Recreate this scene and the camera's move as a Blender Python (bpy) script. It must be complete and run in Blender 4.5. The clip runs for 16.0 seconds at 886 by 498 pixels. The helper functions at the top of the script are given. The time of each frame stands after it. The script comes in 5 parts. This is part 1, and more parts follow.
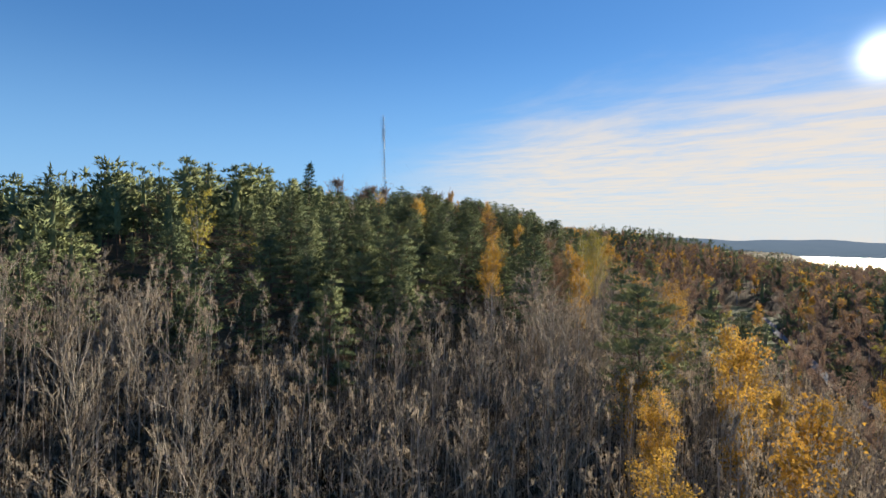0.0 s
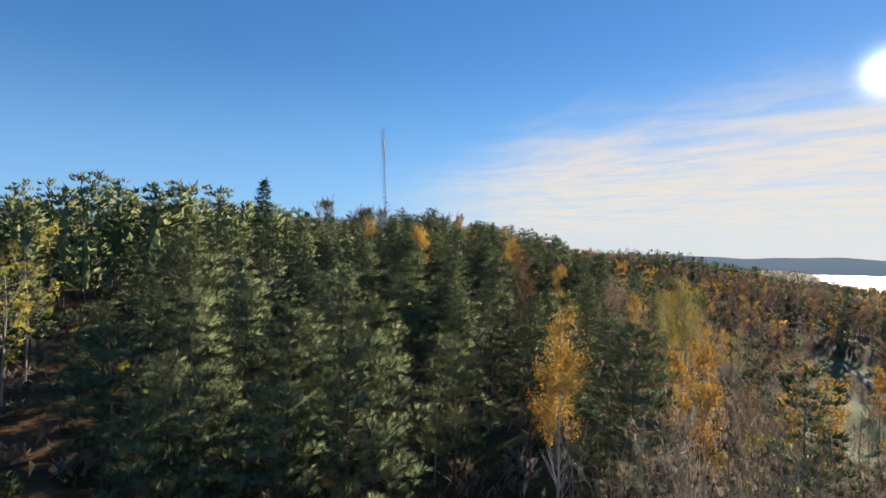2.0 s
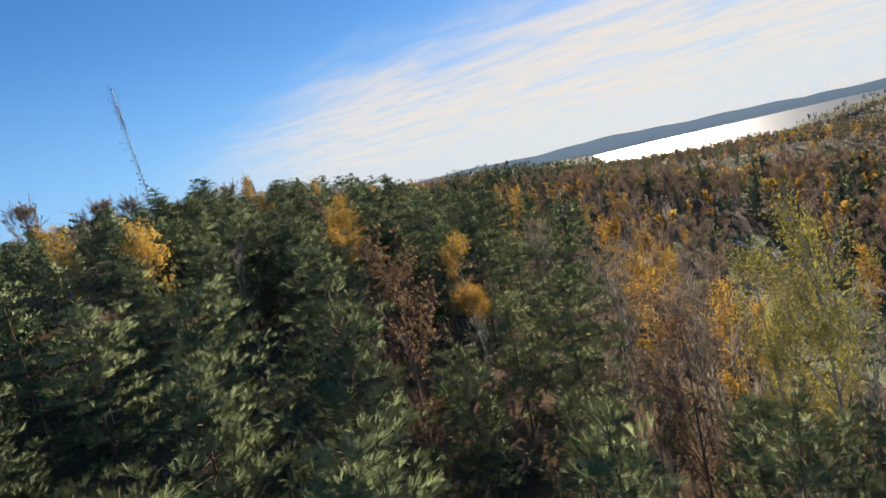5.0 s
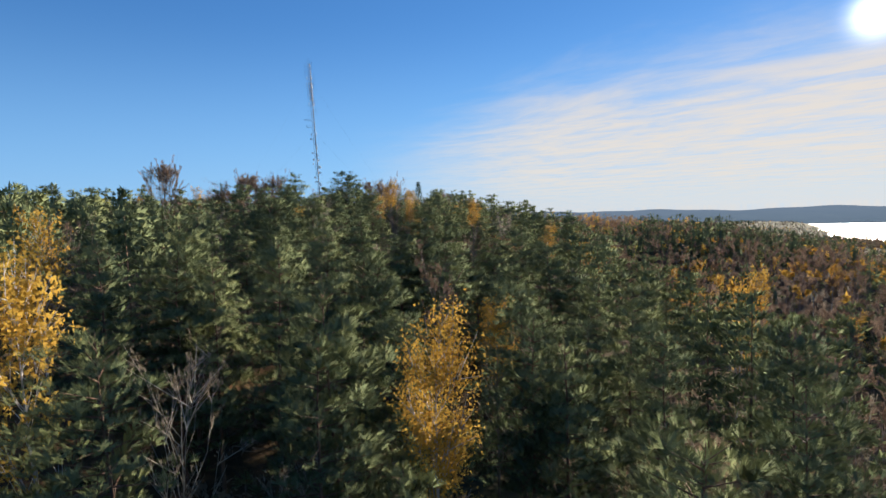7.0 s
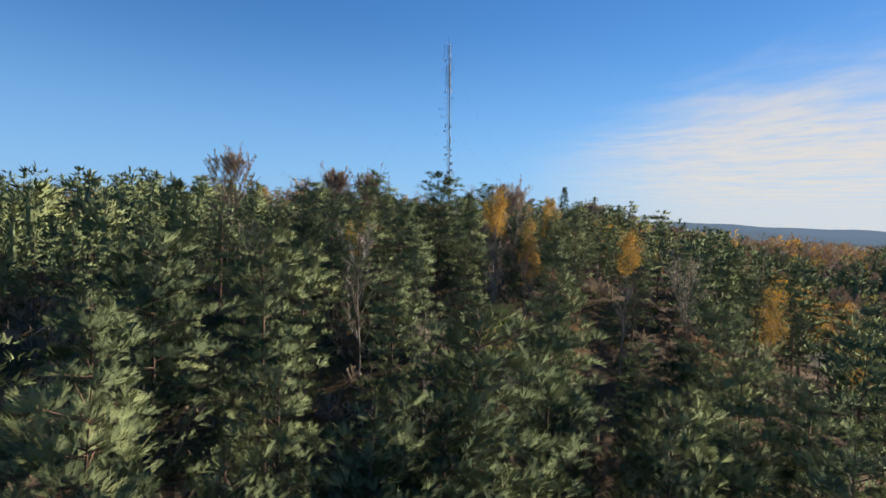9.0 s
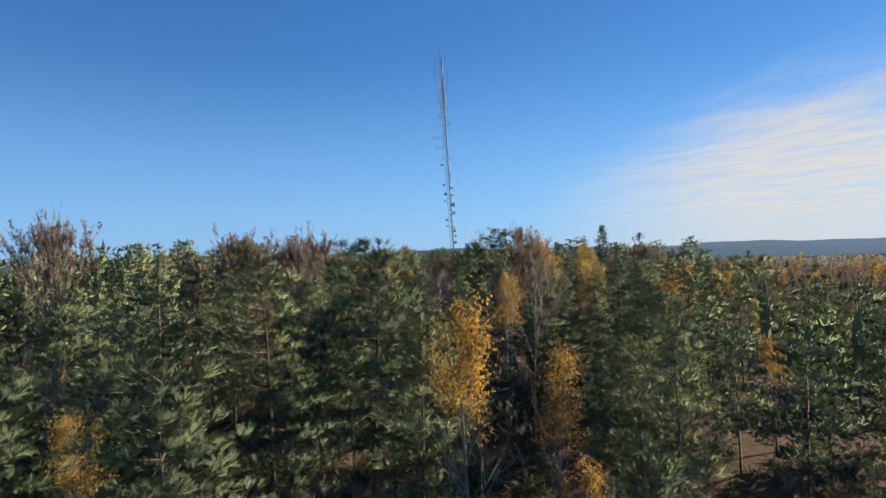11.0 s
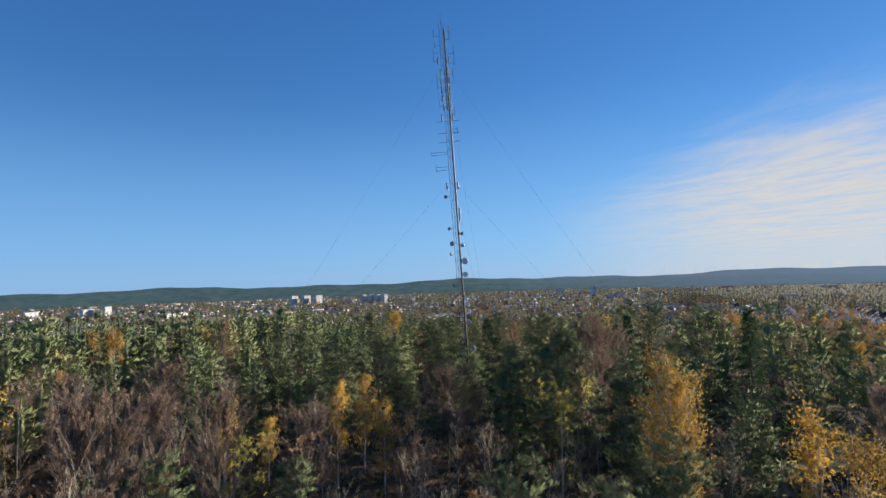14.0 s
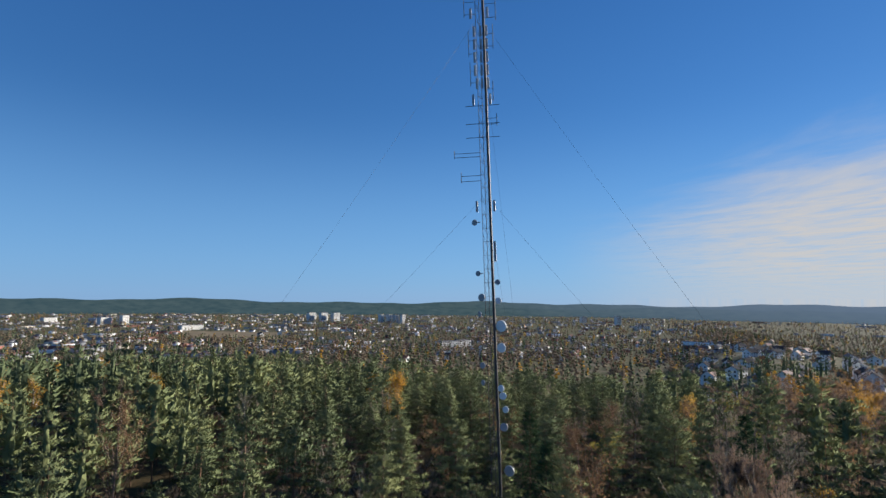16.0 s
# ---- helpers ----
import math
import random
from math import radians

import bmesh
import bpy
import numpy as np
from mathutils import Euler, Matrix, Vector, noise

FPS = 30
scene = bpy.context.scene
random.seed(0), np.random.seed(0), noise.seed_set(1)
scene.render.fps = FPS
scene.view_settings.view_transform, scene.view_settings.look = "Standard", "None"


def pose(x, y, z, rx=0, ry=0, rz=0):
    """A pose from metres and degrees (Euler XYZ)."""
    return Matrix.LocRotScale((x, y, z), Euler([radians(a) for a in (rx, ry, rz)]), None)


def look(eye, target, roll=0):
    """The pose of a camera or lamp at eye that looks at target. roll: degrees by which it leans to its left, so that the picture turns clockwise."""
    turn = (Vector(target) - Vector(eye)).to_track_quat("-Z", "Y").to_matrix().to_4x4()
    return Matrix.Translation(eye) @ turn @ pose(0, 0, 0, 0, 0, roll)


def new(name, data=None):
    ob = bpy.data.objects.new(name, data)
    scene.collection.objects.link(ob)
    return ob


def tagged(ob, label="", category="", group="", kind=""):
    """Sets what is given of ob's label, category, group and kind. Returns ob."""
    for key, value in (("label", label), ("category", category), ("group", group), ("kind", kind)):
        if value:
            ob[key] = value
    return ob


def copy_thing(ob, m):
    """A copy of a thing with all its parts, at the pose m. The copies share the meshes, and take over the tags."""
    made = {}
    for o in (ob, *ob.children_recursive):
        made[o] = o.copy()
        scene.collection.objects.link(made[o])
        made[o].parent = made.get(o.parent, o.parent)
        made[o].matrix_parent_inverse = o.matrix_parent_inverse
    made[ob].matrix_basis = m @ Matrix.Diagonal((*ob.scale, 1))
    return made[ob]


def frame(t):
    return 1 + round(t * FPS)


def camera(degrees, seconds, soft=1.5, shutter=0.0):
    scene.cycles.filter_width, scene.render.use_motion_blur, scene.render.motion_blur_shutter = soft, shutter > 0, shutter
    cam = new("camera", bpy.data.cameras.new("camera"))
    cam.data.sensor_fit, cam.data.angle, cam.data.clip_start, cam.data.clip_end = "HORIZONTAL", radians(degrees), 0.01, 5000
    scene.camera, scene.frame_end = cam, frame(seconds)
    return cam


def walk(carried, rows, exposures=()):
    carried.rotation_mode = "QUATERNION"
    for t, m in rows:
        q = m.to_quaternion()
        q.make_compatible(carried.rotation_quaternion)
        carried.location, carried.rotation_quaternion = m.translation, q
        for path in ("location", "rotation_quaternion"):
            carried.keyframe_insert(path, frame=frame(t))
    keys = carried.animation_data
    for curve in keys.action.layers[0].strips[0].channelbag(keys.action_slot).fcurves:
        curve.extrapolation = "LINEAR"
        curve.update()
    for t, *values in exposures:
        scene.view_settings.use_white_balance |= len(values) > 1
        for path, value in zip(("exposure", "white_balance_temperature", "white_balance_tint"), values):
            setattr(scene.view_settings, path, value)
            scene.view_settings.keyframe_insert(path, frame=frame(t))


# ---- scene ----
cam = camera(77.6, 16.0, soft=1.5)
PATH = [
    (0, (0.938, 0.258, 4.503), (0.929, 2.258, 4.463), 1.1),
    (0.5, (0.554, 10.017, 5.528), (0.543, 12.017, 5.517), 1.0),
    (1, (0.449, 19.466, 6.777), (0.432, 21.466, 6.772), 1.1),
    (1.5, (0.096, 28.626, 7.998), (0.07, 30.625, 8.009), 1.0),
    (2, (-0.081, 37.721, 9.188), (-0.112, 39.72, 9.213), 1.0),
    (2.5, (-0.447, 46.399, 10.294), (-0.476, 48.399, 10.284), 0.7),
    (3, (-0.992, 54.986, 11.116), (-0.928, 56.978, 10.96), -3.7),
    (3.5, (-0.058, 64.292, 10.866), (0.158, 66.269, 10.652), -12.8),
    (4, (1.598, 74.06, 11.017), (2.097, 75.978, 10.748), -19.7),
    (4.5, (2.886, 82.583, 11.424), (3.567, 84.444, 11.149), -20.5),
    (5, (4.883, 90.579, 12.198), (5.45, 92.482, 11.957), -13.6),
    (5.2, (5.876, 93.935, 12.448), (6.369, 95.861, 12.236), -9.2),
    (7.3, (12.919, 131.065, 16.842), (12.808, 133.059, 16.738), -1.1),
    (7.5, (13.473, 134.876, 17.142), (13.274, 136.862, 17.011), -0.5),
    (8, (13.957, 144.279, 18.121), (13.615, 146.243, 17.966), 1.2),
    (8.5, (14.361, 153.469, 19.137), (13.921, 155.416, 19.015), 2.6),
    (9, (14.414, 162.267, 20.238), (13.867, 164.187, 20.121), 2.5),
    (9.2, (14.411, 165.883, 20.511), (13.841, 167.797, 20.406), 2.5),
    (11.3, (7.687, 209.871, 26.192), (7.038, 211.763, 26.221), -1.7),
    (11.5, (6.538, 214.135, 26.632), (5.883, 216.024, 26.667), -1.3),
    (12, (3.278, 224.391, 28.46), (2.644, 226.287, 28.517), -2.9),
    (12.5, (0.15, 233.63, 30.268), (-0.483, 235.526, 30.342), -3.0),
    (13, (-3.011, 242.442, 31.875), (-3.665, 244.33, 31.956), -2.6),
    (13.5, (-6.185, 251.289, 33.788), (-6.852, 253.172, 33.885), -2.2),
    (14, (-9.214, 259.791, 35.415), (-9.883, 261.672, 35.535), -1.9),
    (14.5, (-12.094, 267.886, 37.001), (-12.771, 269.762, 37.147), -1.5),
    (15, (-14.978, 276.179, 38.49), (-15.693, 278.041, 38.643), -0.3),
    (15.5, (-18.105, 284.218, 39.765), (-18.831, 286.074, 39.932), 0.1),
    (16, (-21.186, 292.39, 41.287), (-21.924, 294.238, 41.483), 0.6),
]
walk(cam, [(t, look(eye, target, roll)) for t, eye, target, roll in PATH], [(0.0, 1.08, 6850, 10), (5.0, 1.1, 6700, 10), (8.5, 0.97, 6500, 10), (12.5, 0.97, 6350, 10), (16.0, 0.66, 6200, 10)])

# ---- world, sun, exposure ----
SUN = Vector((0.594, 0.760, 0.263)).normalized()


def link(tree, a, b):
    tree.links.new(a, b)


def math_node(tree, op, a, b=0.0, c=None, clamp=False):
    n = tree.nodes.new("ShaderNodeMath")
    n.operation, n.use_clamp = op, clamp
    for i, v in enumerate((a, b, c)):
        if v is None:
            continue
        if isinstance(v, (int, float)):
            n.inputs[i].default_value = v
        else:
            link(tree, v, n.inputs[i])
    return n.outputs[0]


def ramp_node(tree, fac, stops):
    n = tree.nodes.new("ShaderNodeValToRGB")
    while len(n.color_ramp.elements) < len(stops):
        n.color_ramp.elements.new(0.5)
    for e, (at, col) in zip(n.color_ramp.elements, stops):
        e.position, e.color = at, (*col, 1) if len(col) == 3 else col
    link(tree, fac, n.inputs[0])
    return n.outputs[0]


def noise_node(tree, vector, scale, detail=3.0, rough=0.55, distortion=0.0):
    n = tree.nodes.new("ShaderNodeTexNoise")
    n.inputs["Scale"].default_value, n.inputs["Detail"].default_value = scale, detail
    n.inputs["Roughness"].default_value, n.inputs["Distortion"].default_value = rough, distortion
    link(tree, vector, n.inputs["Vector"])
    return n.outputs[0]


def mix_rgb(tree, fac, a, b, blend="MIX"):
    n = tree.nodes.new("ShaderNodeMix")
    n.data_type, n.blend_type = "RGBA", blend
    for sock, v in ((n.inputs[0], fac), (n.inputs[6], a), (n.inputs[7], b)):
        if isinstance(v, (int, float)):
            sock.default_value = v
        elif isinstance(v, tuple):
            sock.default_value = (*v, 1)
        else:
            link(tree, v, sock)
    return n.outputs[2]


def build_world():
    world = bpy.data.worlds.new("autumn_sky")
    scene.world = world
    world.use_nodes = True
    t = world.node_tree
    t.nodes.clear()
    sky = t.nodes.new("ShaderNodeTexSky")
    sky.sky_type, sky.sun_disc = "NISHITA", False
    sky.sun_elevation = math.asin(SUN.z)
    sky.sun_rotation = math.atan2(SUN.x, SUN.y)
    sky.altitude, sky.air_density, sky.dust_density, sky.ozone_density = 150, 1.0, 0.03, 3.0
    coord = t.nodes.new("ShaderNodeTexCoord")
    sep = t.nodes.new("ShaderNodeSeparateXYZ")
    link(t, coord.outputs["Generated"], sep.inputs[0])
    up = math_node(t, "MAXIMUM", sep.outputs[2], 0.012)
    u = math_node(t, "DIVIDE", sep.outputs[0], up)
    v = math_node(t, "DIVIDE", sep.outputs[1], up)
    # a high sheet of thin cloud, streaked along its edge
    across = math_node(t, "ADD", math_node(t, "MULTIPLY", u, 0.775), math_node(t, "MULTIPLY", v, 0.63))
    along = math_node(t, "SUBTRACT", math_node(t, "MULTIPLY", u, 0.63), math_node(t, "MULTIPLY", v, 0.775))
    flat = t.nodes.new("ShaderNodeCombineXYZ")
    link(t, math_node(t, "MULTIPLY", along, 0.6), flat.inputs[0])
    link(t, across, flat.inputs[1])
    streaks = noise_node(t, flat.outputs[0], 0.9, 6.0, 0.6, 0.4)
    wisps = noise_node(t, flat.outputs[0], 3.2, 5.0, 0.62, 0.6)
    edge = math_node(t, "ADD", across, math_node(t, "MULTIPLY", math_node(t, "SUBTRACT", streaks, 0.5), 2.8))
    body = t.nodes.new("ShaderNodeMapRange")
    body.interpolation_type = "SMOOTHSTEP"
    body.inputs["From Min"].default_value, body.inputs["From Max"].default_value = 2.75, 5.3
    link(t, edge, body.inputs["Value"])
    thin = t.nodes.new("ShaderNodeMapRange")
    thin.interpolation_type = "SMOOTHSTEP"
    thin.inputs["From Min"].default_value, thin.inputs["From Max"].default_value = 0.33, 0.60
    thin.inputs["To Min"].default_value = 0.5
    link(t, math_node(t, "ADD", math_node(t, "MULTIPLY", streaks, 0.55), math_node(t, "MULTIPLY", wisps, 0.45)), thin.inputs["Value"])
    low = t.nodes.new("ShaderNodeMapRange")
    low.interpolation_type = "SMOOTHSTEP"
    low.inputs["From Min"].default_value, low.inputs["From Max"].default_value = 0.015, 0.075
    low.inputs["To Min"].default_value = 0.75
    link(t, sep.outputs[2], low.inputs["Value"])
    # the sheet thins out towards its western edge
    west = t.nodes.new("ShaderNodeMapRange")
    west.interpolation_type = "SMOOTHSTEP"
    west.inputs["From Min"].default_value, west.inputs["From Max"].default_value = -0.20, 0.22
    link(t, math_node(t, "DIVIDE", u, v), west.inputs["Value"])
    cover = math_node(t, "MULTIPLY", math_node(t, "MULTIPLY", body.outputs[0], thin.outputs[0]), math_node(t, "MULTIPLY", low.outputs[0], math_node(t, "MULTIPLY", west.outputs[0], 0.88)))
    # brighter towards the sun
    dot = t.nodes.new("ShaderNodeVectorMath")
    dot.operation = "DOT_PRODUCT"
    link(t, coord.outputs["Generated"], dot.inputs[0])
    dot.inputs[1].default_value = SUN
    near = math_node(t, "POWER", math_node(t, "MAXIMUM", dot.outputs["Value"], 0.0), 12.0)
    cloud = mix_rgb(t, near, CLOUD_FAR, CLOUD_NEAR)
    tone = t.nodes.new("ShaderNodeHueSaturation")
    tone.inputs["Saturation"].default_value = 1.2
    link(t, sky.outputs[0], tone.inputs["Color"])
    clear = mix_rgb(t, 1.0, tone.outputs[0], (0.92, 0.97, 1.10), "MULTIPLY")
    deep = ramp_node(t, sep.outputs[2], [(0.05, (1.0, 3.0, 6.8)), (0.35, (0.5, 1.85, 5.1)), (0.7, (0.25, 1.1, 4.0))])
    clear = mix_rgb(t, 0.38, clear, deep)
    # pale haze low over the horizon
    haze = t.nodes.new("ShaderNodeMapRange")
    haze.interpolation_type = "SMOOTHSTEP"
    haze.inputs["From Min"].default_value, haze.inputs["From Max"].default_value = 0.0, 0.34
    haze.inputs["To Min"].default_value, haze.inputs["To Max"].default_value = 0.62, 0.0
    link(t, sep.outputs[2], haze.inputs["Value"])
    clear = mix_rgb(t, haze.outputs[0], clear, (1.95, 4.2, 7.4))
    mixed = mix_rgb(t, cover, clear, cloud)
    # the bright ring of scattered light round the sun's disc
    ring = math_node(t, "MULTIPLY", math_node(t, "POWER", math_node(t, "MAXIMUM", dot.outputs["Value"], 0.0), 3400.0), 16.0)
    glow = mix_rgb(t, 1.0, mixed, ring, "ADD")
    bg = t.nodes.new("ShaderNodeBackground")
    bg.inputs["Strength"].default_value = SKY
    link(t, glow, bg.inputs[0])
    out = t.nodes.new("ShaderNodeOutputWorld")
    link(t, bg.outputs[0], out.inputs[0])


SKY = 0.065
CLOUD_FAR, CLOUD_NEAR = (6.3, 5.8, 5.2), (6.5, 5.8, 5.0)
build_world()
sun_data = bpy.data.lights.new("sun", "SUN")
sun_data.energy, sun_data.angle, sun_data.color = 5.0, radians(0.53), (1.0, 0.90, 0.76)
sun = new("sun", sun_data)
sun.matrix_world = look(SUN * 1000, (0, 0, 0))


# ---- materials ----
def material(name, rough=0.8, metal=0.0):
    m = bpy.data.materials.new(name)
    m.use_nodes = True
    t = m.node_tree
    shader = t.nodes["Principled BSDF"]
    shader.inputs["Roughness"].default_value, shader.inputs["Metallic"].default_value = rough, metal
    shader.inputs["Specular IOR Level"].default_value = 0.3
    return m, t, shader


def world_place(t):
    return t.nodes.new("ShaderNodeNewGeometry").outputs["Position"]


def bumped(t, shader, height, strength=0.4, distance=0.02):
    b = t.nodes.new("ShaderNodeBump")
    b.inputs["Strength"].default_value, b.inputs["Distance"].default_value = strength, distance
    link(t, height, b.inputs["Height"])
    link(t, b.outputs[0], shader.inputs["Normal"])


def leaf_material(name, stops, patch=0.12, through_light=0.35, rough=0.9, gaps=0.5, grain=9.0, streak=1.0, needles=0):
    """Leaves or needles: the tone shifts from tree to tree, from clump to clump and from blade to blade."""
    m, t, shader = material(name, rough)
    shader.inputs["Specular IOR Level"].default_value = 0.04
    geo = t.nodes.new("ShaderNodeNewGeometry")
    info = t.nodes.new("ShaderNodeObjectInfo")
    coarse = noise_node(t, geo.outputs["Position"], patch, 2.0)
    fine = noise_node(t, geo.outputs["Position"], 0.9, 2.0)
    mixd = math_node(t, "ADD", math_node(t, "MULTIPLY", geo.outputs["Random Per Island"], 0.26),
                     math_node(t, "ADD", math_node(t, "MULTIPLY", coarse, 0.58), math_node(t, "MULTIPLY", fine, 0.2)))
    fac = math_node(t, "ADD", mixd, math_node(t, "MULTIPLY", math_node(t, "SUBTRACT", info.outputs["Random"], 0.5), 0.3), clamp=True)
    col = ramp_node(t, fac, stops)
    link(t, col, shader.inputs["Base Color"])
    tr = t.nodes.new("ShaderNodeBsdfTranslucent")
    link(t, col, tr.inputs[0])
    mx = t.nodes.new("ShaderNodeMixShader")
    mx.inputs[0].default_value = through_light
    link(t, shader.outputs[0], mx.inputs[1])
    link(t, tr.outputs[0], mx.inputs[2])
    if not gaps:
        link(t, mx.outputs[0], t.nodes["Material Output"].inputs[0])
        return m
    # a spray is not a closed sheet: light passes between its needles or leaves
    drawn = t.nodes.new("ShaderNodeMapping")
    drawn.inputs["Scale"].default_value = (1, 1, streak)
    link(t, geo.outputs["Position"], drawn.inputs[0])
    lace = math_node(t, "ADD", math_node(t, "MULTIPLY", noise_node(t, drawn.outputs[0], grain, 2.0, 0.6), 0.75),
                     math_node(t, "MULTIPLY", noise_node(t, geo.outputs["Position"], grain * 0.25, 1.0), 0.25))
    solid = t.nodes.new("ShaderNodeMapRange")
    solid.inputs["From Min"].default_value, solid.inputs["From Max"].default_value = gaps - 0.02, gaps + 0.02
    link(t, lace, solid.inputs["Value"])
    passes = solid.outputs[0]
    if needles:
        # each spray parts into twigs that radiate from its foot and end at uneven lengths
        split = t.nodes.new("ShaderNodeSeparateXYZ")
        link(t, t.nodes.new("ShaderNodeUVMap").outputs[0], split.inputs[0])
        along = math_node(t, "MAXIMUM", split.outputs[1], 0.04)
        turn = math_node(t, "MULTIPLY", math_node(t, "ADD", math_node(t, "DIVIDE", math_node(t, "SUBTRACT", split.outputs[0], 0.5), along), 0.5), float(needles))
        pair = t.nodes.new("ShaderNodeCombineXYZ")
        link(t, math_node(t, "FLOOR", turn), pair.inputs[0])
        link(t, math_node(t, "MULTIPLY", geo.outputs["Random Per Island"], 91.7), pair.inputs[1])
        chance = t.nodes.new("ShaderNodeTexWhiteNoise")
        chance.noise_dimensions = "2D"
        link(t, pair.outputs[0], chance.inputs["Vector"])
        beside = math_node(t, "ABSOLUTE", math_node(t, "SUBTRACT", math_node(t, "FRACT", turn), 0.5))
        slim = math_node(t, "LESS_THAN", beside, math_node(t, "SUBTRACT", 0.44, math_node(t, "MULTIPLY", along, 0.22)))
        short = math_node(t, "LESS_THAN", along, math_node(t, "ADD", 0.4, math_node(t, "MULTIPLY", chance.outputs["Value"], 0.6)))
        # needles stand off each twig at a slant
        comb = math_node(t, "FRACT", math_node(t, "ADD", math_node(t, "SUBTRACT", math_node(t, "MULTIPLY", along, 13.0), math_node(t, "MULTIPLY", beside, 3.2)), chance.outputs["Value"]))
        bristle = math_node(t, "MAXIMUM", math_node(t, "LESS_THAN", comb, 0.88), math_node(t, "LESS_THAN", beside, 0.09))
        passes = math_node(t, "MULTIPLY", math_node(t, "MULTIPLY", passes, bristle), math_node(t, "MULTIPLY", slim, short))
    clear = t.nodes.new("ShaderNodeBsdfTransparent")
    cut = t.nodes.new("ShaderNodeMixShader")
    link(t, passes, cut.inputs[0])
    link(t, clear.outputs[0], cut.inputs[1])
    link(t, mx.outputs[0], cut.inputs[2])
    link(t, cut.outputs[0], t.nodes["Material Output"].inputs[0])
    return m


def bark_material(name, dark, pale, scale=6.0, stretch=0.3):
    m, t, shader = material(name, 0.85)
    mp = t.nodes.new("ShaderNodeMapping")
    mp.inputs["Scale"].default_value = (1, 1, stretch)
    link(t, world_place(t), mp.inputs[0])
    n = noise_node(t, mp.outputs[0], scale, 4.0)
    big = noise_node(t, world_place(t), 0.35, 1.0)
    link(t, ramp_node(t, math_node(t, "ADD", math_node(t, "MULTIPLY", n, 0.6), math_node(t, "MULTIPLY", big, 0.4)), [(0.32, dark), (0.68, pale)]), shader.inputs["Base Color"])
    bumped(t, shader, n, 0.5, 0.03)
    return m


def plain_material(name, colour, rough=0.6, metal=0.0, vary=0.25, scale=3.0, gloss=0.5):
    m, t, shader = material(name, rough, metal)
    shader.inputs["Specular IOR Level"].default_value = gloss
    info = t.nodes.new("ShaderNodeObjectInfo")
    n = noise_node(t, world_place(t), scale, 4.0)
    f = math_node(t, "ADD", math_node(t, "MULTIPLY", n, 0.7), math_node(t, "MULTIPLY", info.outputs["Random"], 0.3))
    lo = tuple(c * (1 - vary) for c in colour)
    hi = tuple(min(c * (1 + vary), 0.95) for c in colour)
    link(t, ramp_node(t, f, [(0.25, lo), (0.75, hi)]), shader.inputs["Base Color"])
    bumped(t, shader, n, 0.15, 0.01)
    return m


PINE_GREEN = [(0.2, (0.072, 0.098, 0.055)), (0.5, (0.150, 0.180, 0.090)), (0.72, (0.212, 0.238, 0.110)), (0.95, (0.29, 0.30, 0.133))]
NEEDLE = leaf_material("pine_needles", PINE_GREEN, 0.12, 0.13, 0.9, 0.27, 14.0, 1.0, 11)
CLOSED_NEEDLE = leaf_material("close_pine_needles", PINE_GREEN, 0.12, 0.13, 0.9, 0.0)
SPRUCE = leaf_material("spruce_needles", [(0.2, (0.02, 0.042, 0.024)), (0.6, (0.045, 0.075, 0.036)), (0.95, (0.08, 0.11, 0.045))], 0.1, 0.35)
GOLD = leaf_material("golden_birch_leaves", [(0.15, (0.32, 0.17, 0.04)), (0.5, (0.54, 0.315, 0.06)), (0.8, (0.66, 0.44, 0.09)), (1.0, (0.56, 0.45, 0.13))], 0.08, 0.5, 0.9, 0.43, 12.0)
OLIVE = leaf_material("yellow_green_leaves", [(0.15, (0.17, 0.15, 0.035)), (0.5, (0.30, 0.27, 0.06)), (0.85, (0.45, 0.37, 0.08))], 0.08, 0.45)
OLIVE_LOW = leaf_material("bilberry_leaves", [(0.15, (0.04, 0.05, 0.02)), (0.5, (0.085, 0.095, 0.035)), (0.85, (0.16, 0.13, 0.05))], 0.08, 0.3, 0.9, 0.46, 12.0)
BRONZE = leaf_material("bronze_birch_leaves", [(0.15, (0.22, 0.125, 0.035)), (0.5, (0.37, 0.225, 0.055)), (0.85, (0.48, 0.31, 0.075))], 0.08, 0.4, 0.9, 0.43, 12.0)
RUST = leaf_material("rust_brown_leaves", [(0.15, (0.15, 0.085, 0.048)), (0.5, (0.255, 0.155, 0.083)), (0.85, (0.37, 0.235, 0.12))], 0.08, 0.4)
DULL = leaf_material("grey_brown_crowns", [(0.15, (0.10, 0.09, 0.072)), (0.5, (0.20, 0.155, 0.108)), (0.85, (0.30, 0.235, 0.16))], 0.05, 0.3, 0.9, 0.42, 6.0)
TWIGS = leaf_material("fine_grey_twigs", [(0.2, (0.16, 0.13, 0.093)), (0.5, (0.265, 0.215, 0.155)), (0.85, (0.40, 0.33, 0.24))], 0.06, 0.35, 0.9, 0.56, 13.0, 0.14)
RED_TWIGS = leaf_material("fine_reddish_twigs", [(0.2, (0.14, 0.096, 0.07)), (0.5, (0.235, 0.162, 0.116)), (0.85, (0.33, 0.23, 0.16))], 0.06, 0.3, 0.9, 0.535, 13.0, 0.2)
PINE_BARK = bark_material("pine_bark", (0.06, 0.038, 0.026), (0.20, 0.115, 0.07))
BIRCH_BARK = bark_material("birch_bark", (0.22, 0.19, 0.16), (0.62, 0.58, 0.52), 4.0)
GREY_BARK = bark_material("grey_twigs", (0.21, 0.18, 0.13), (0.46, 0.40, 0.315), 1.5)
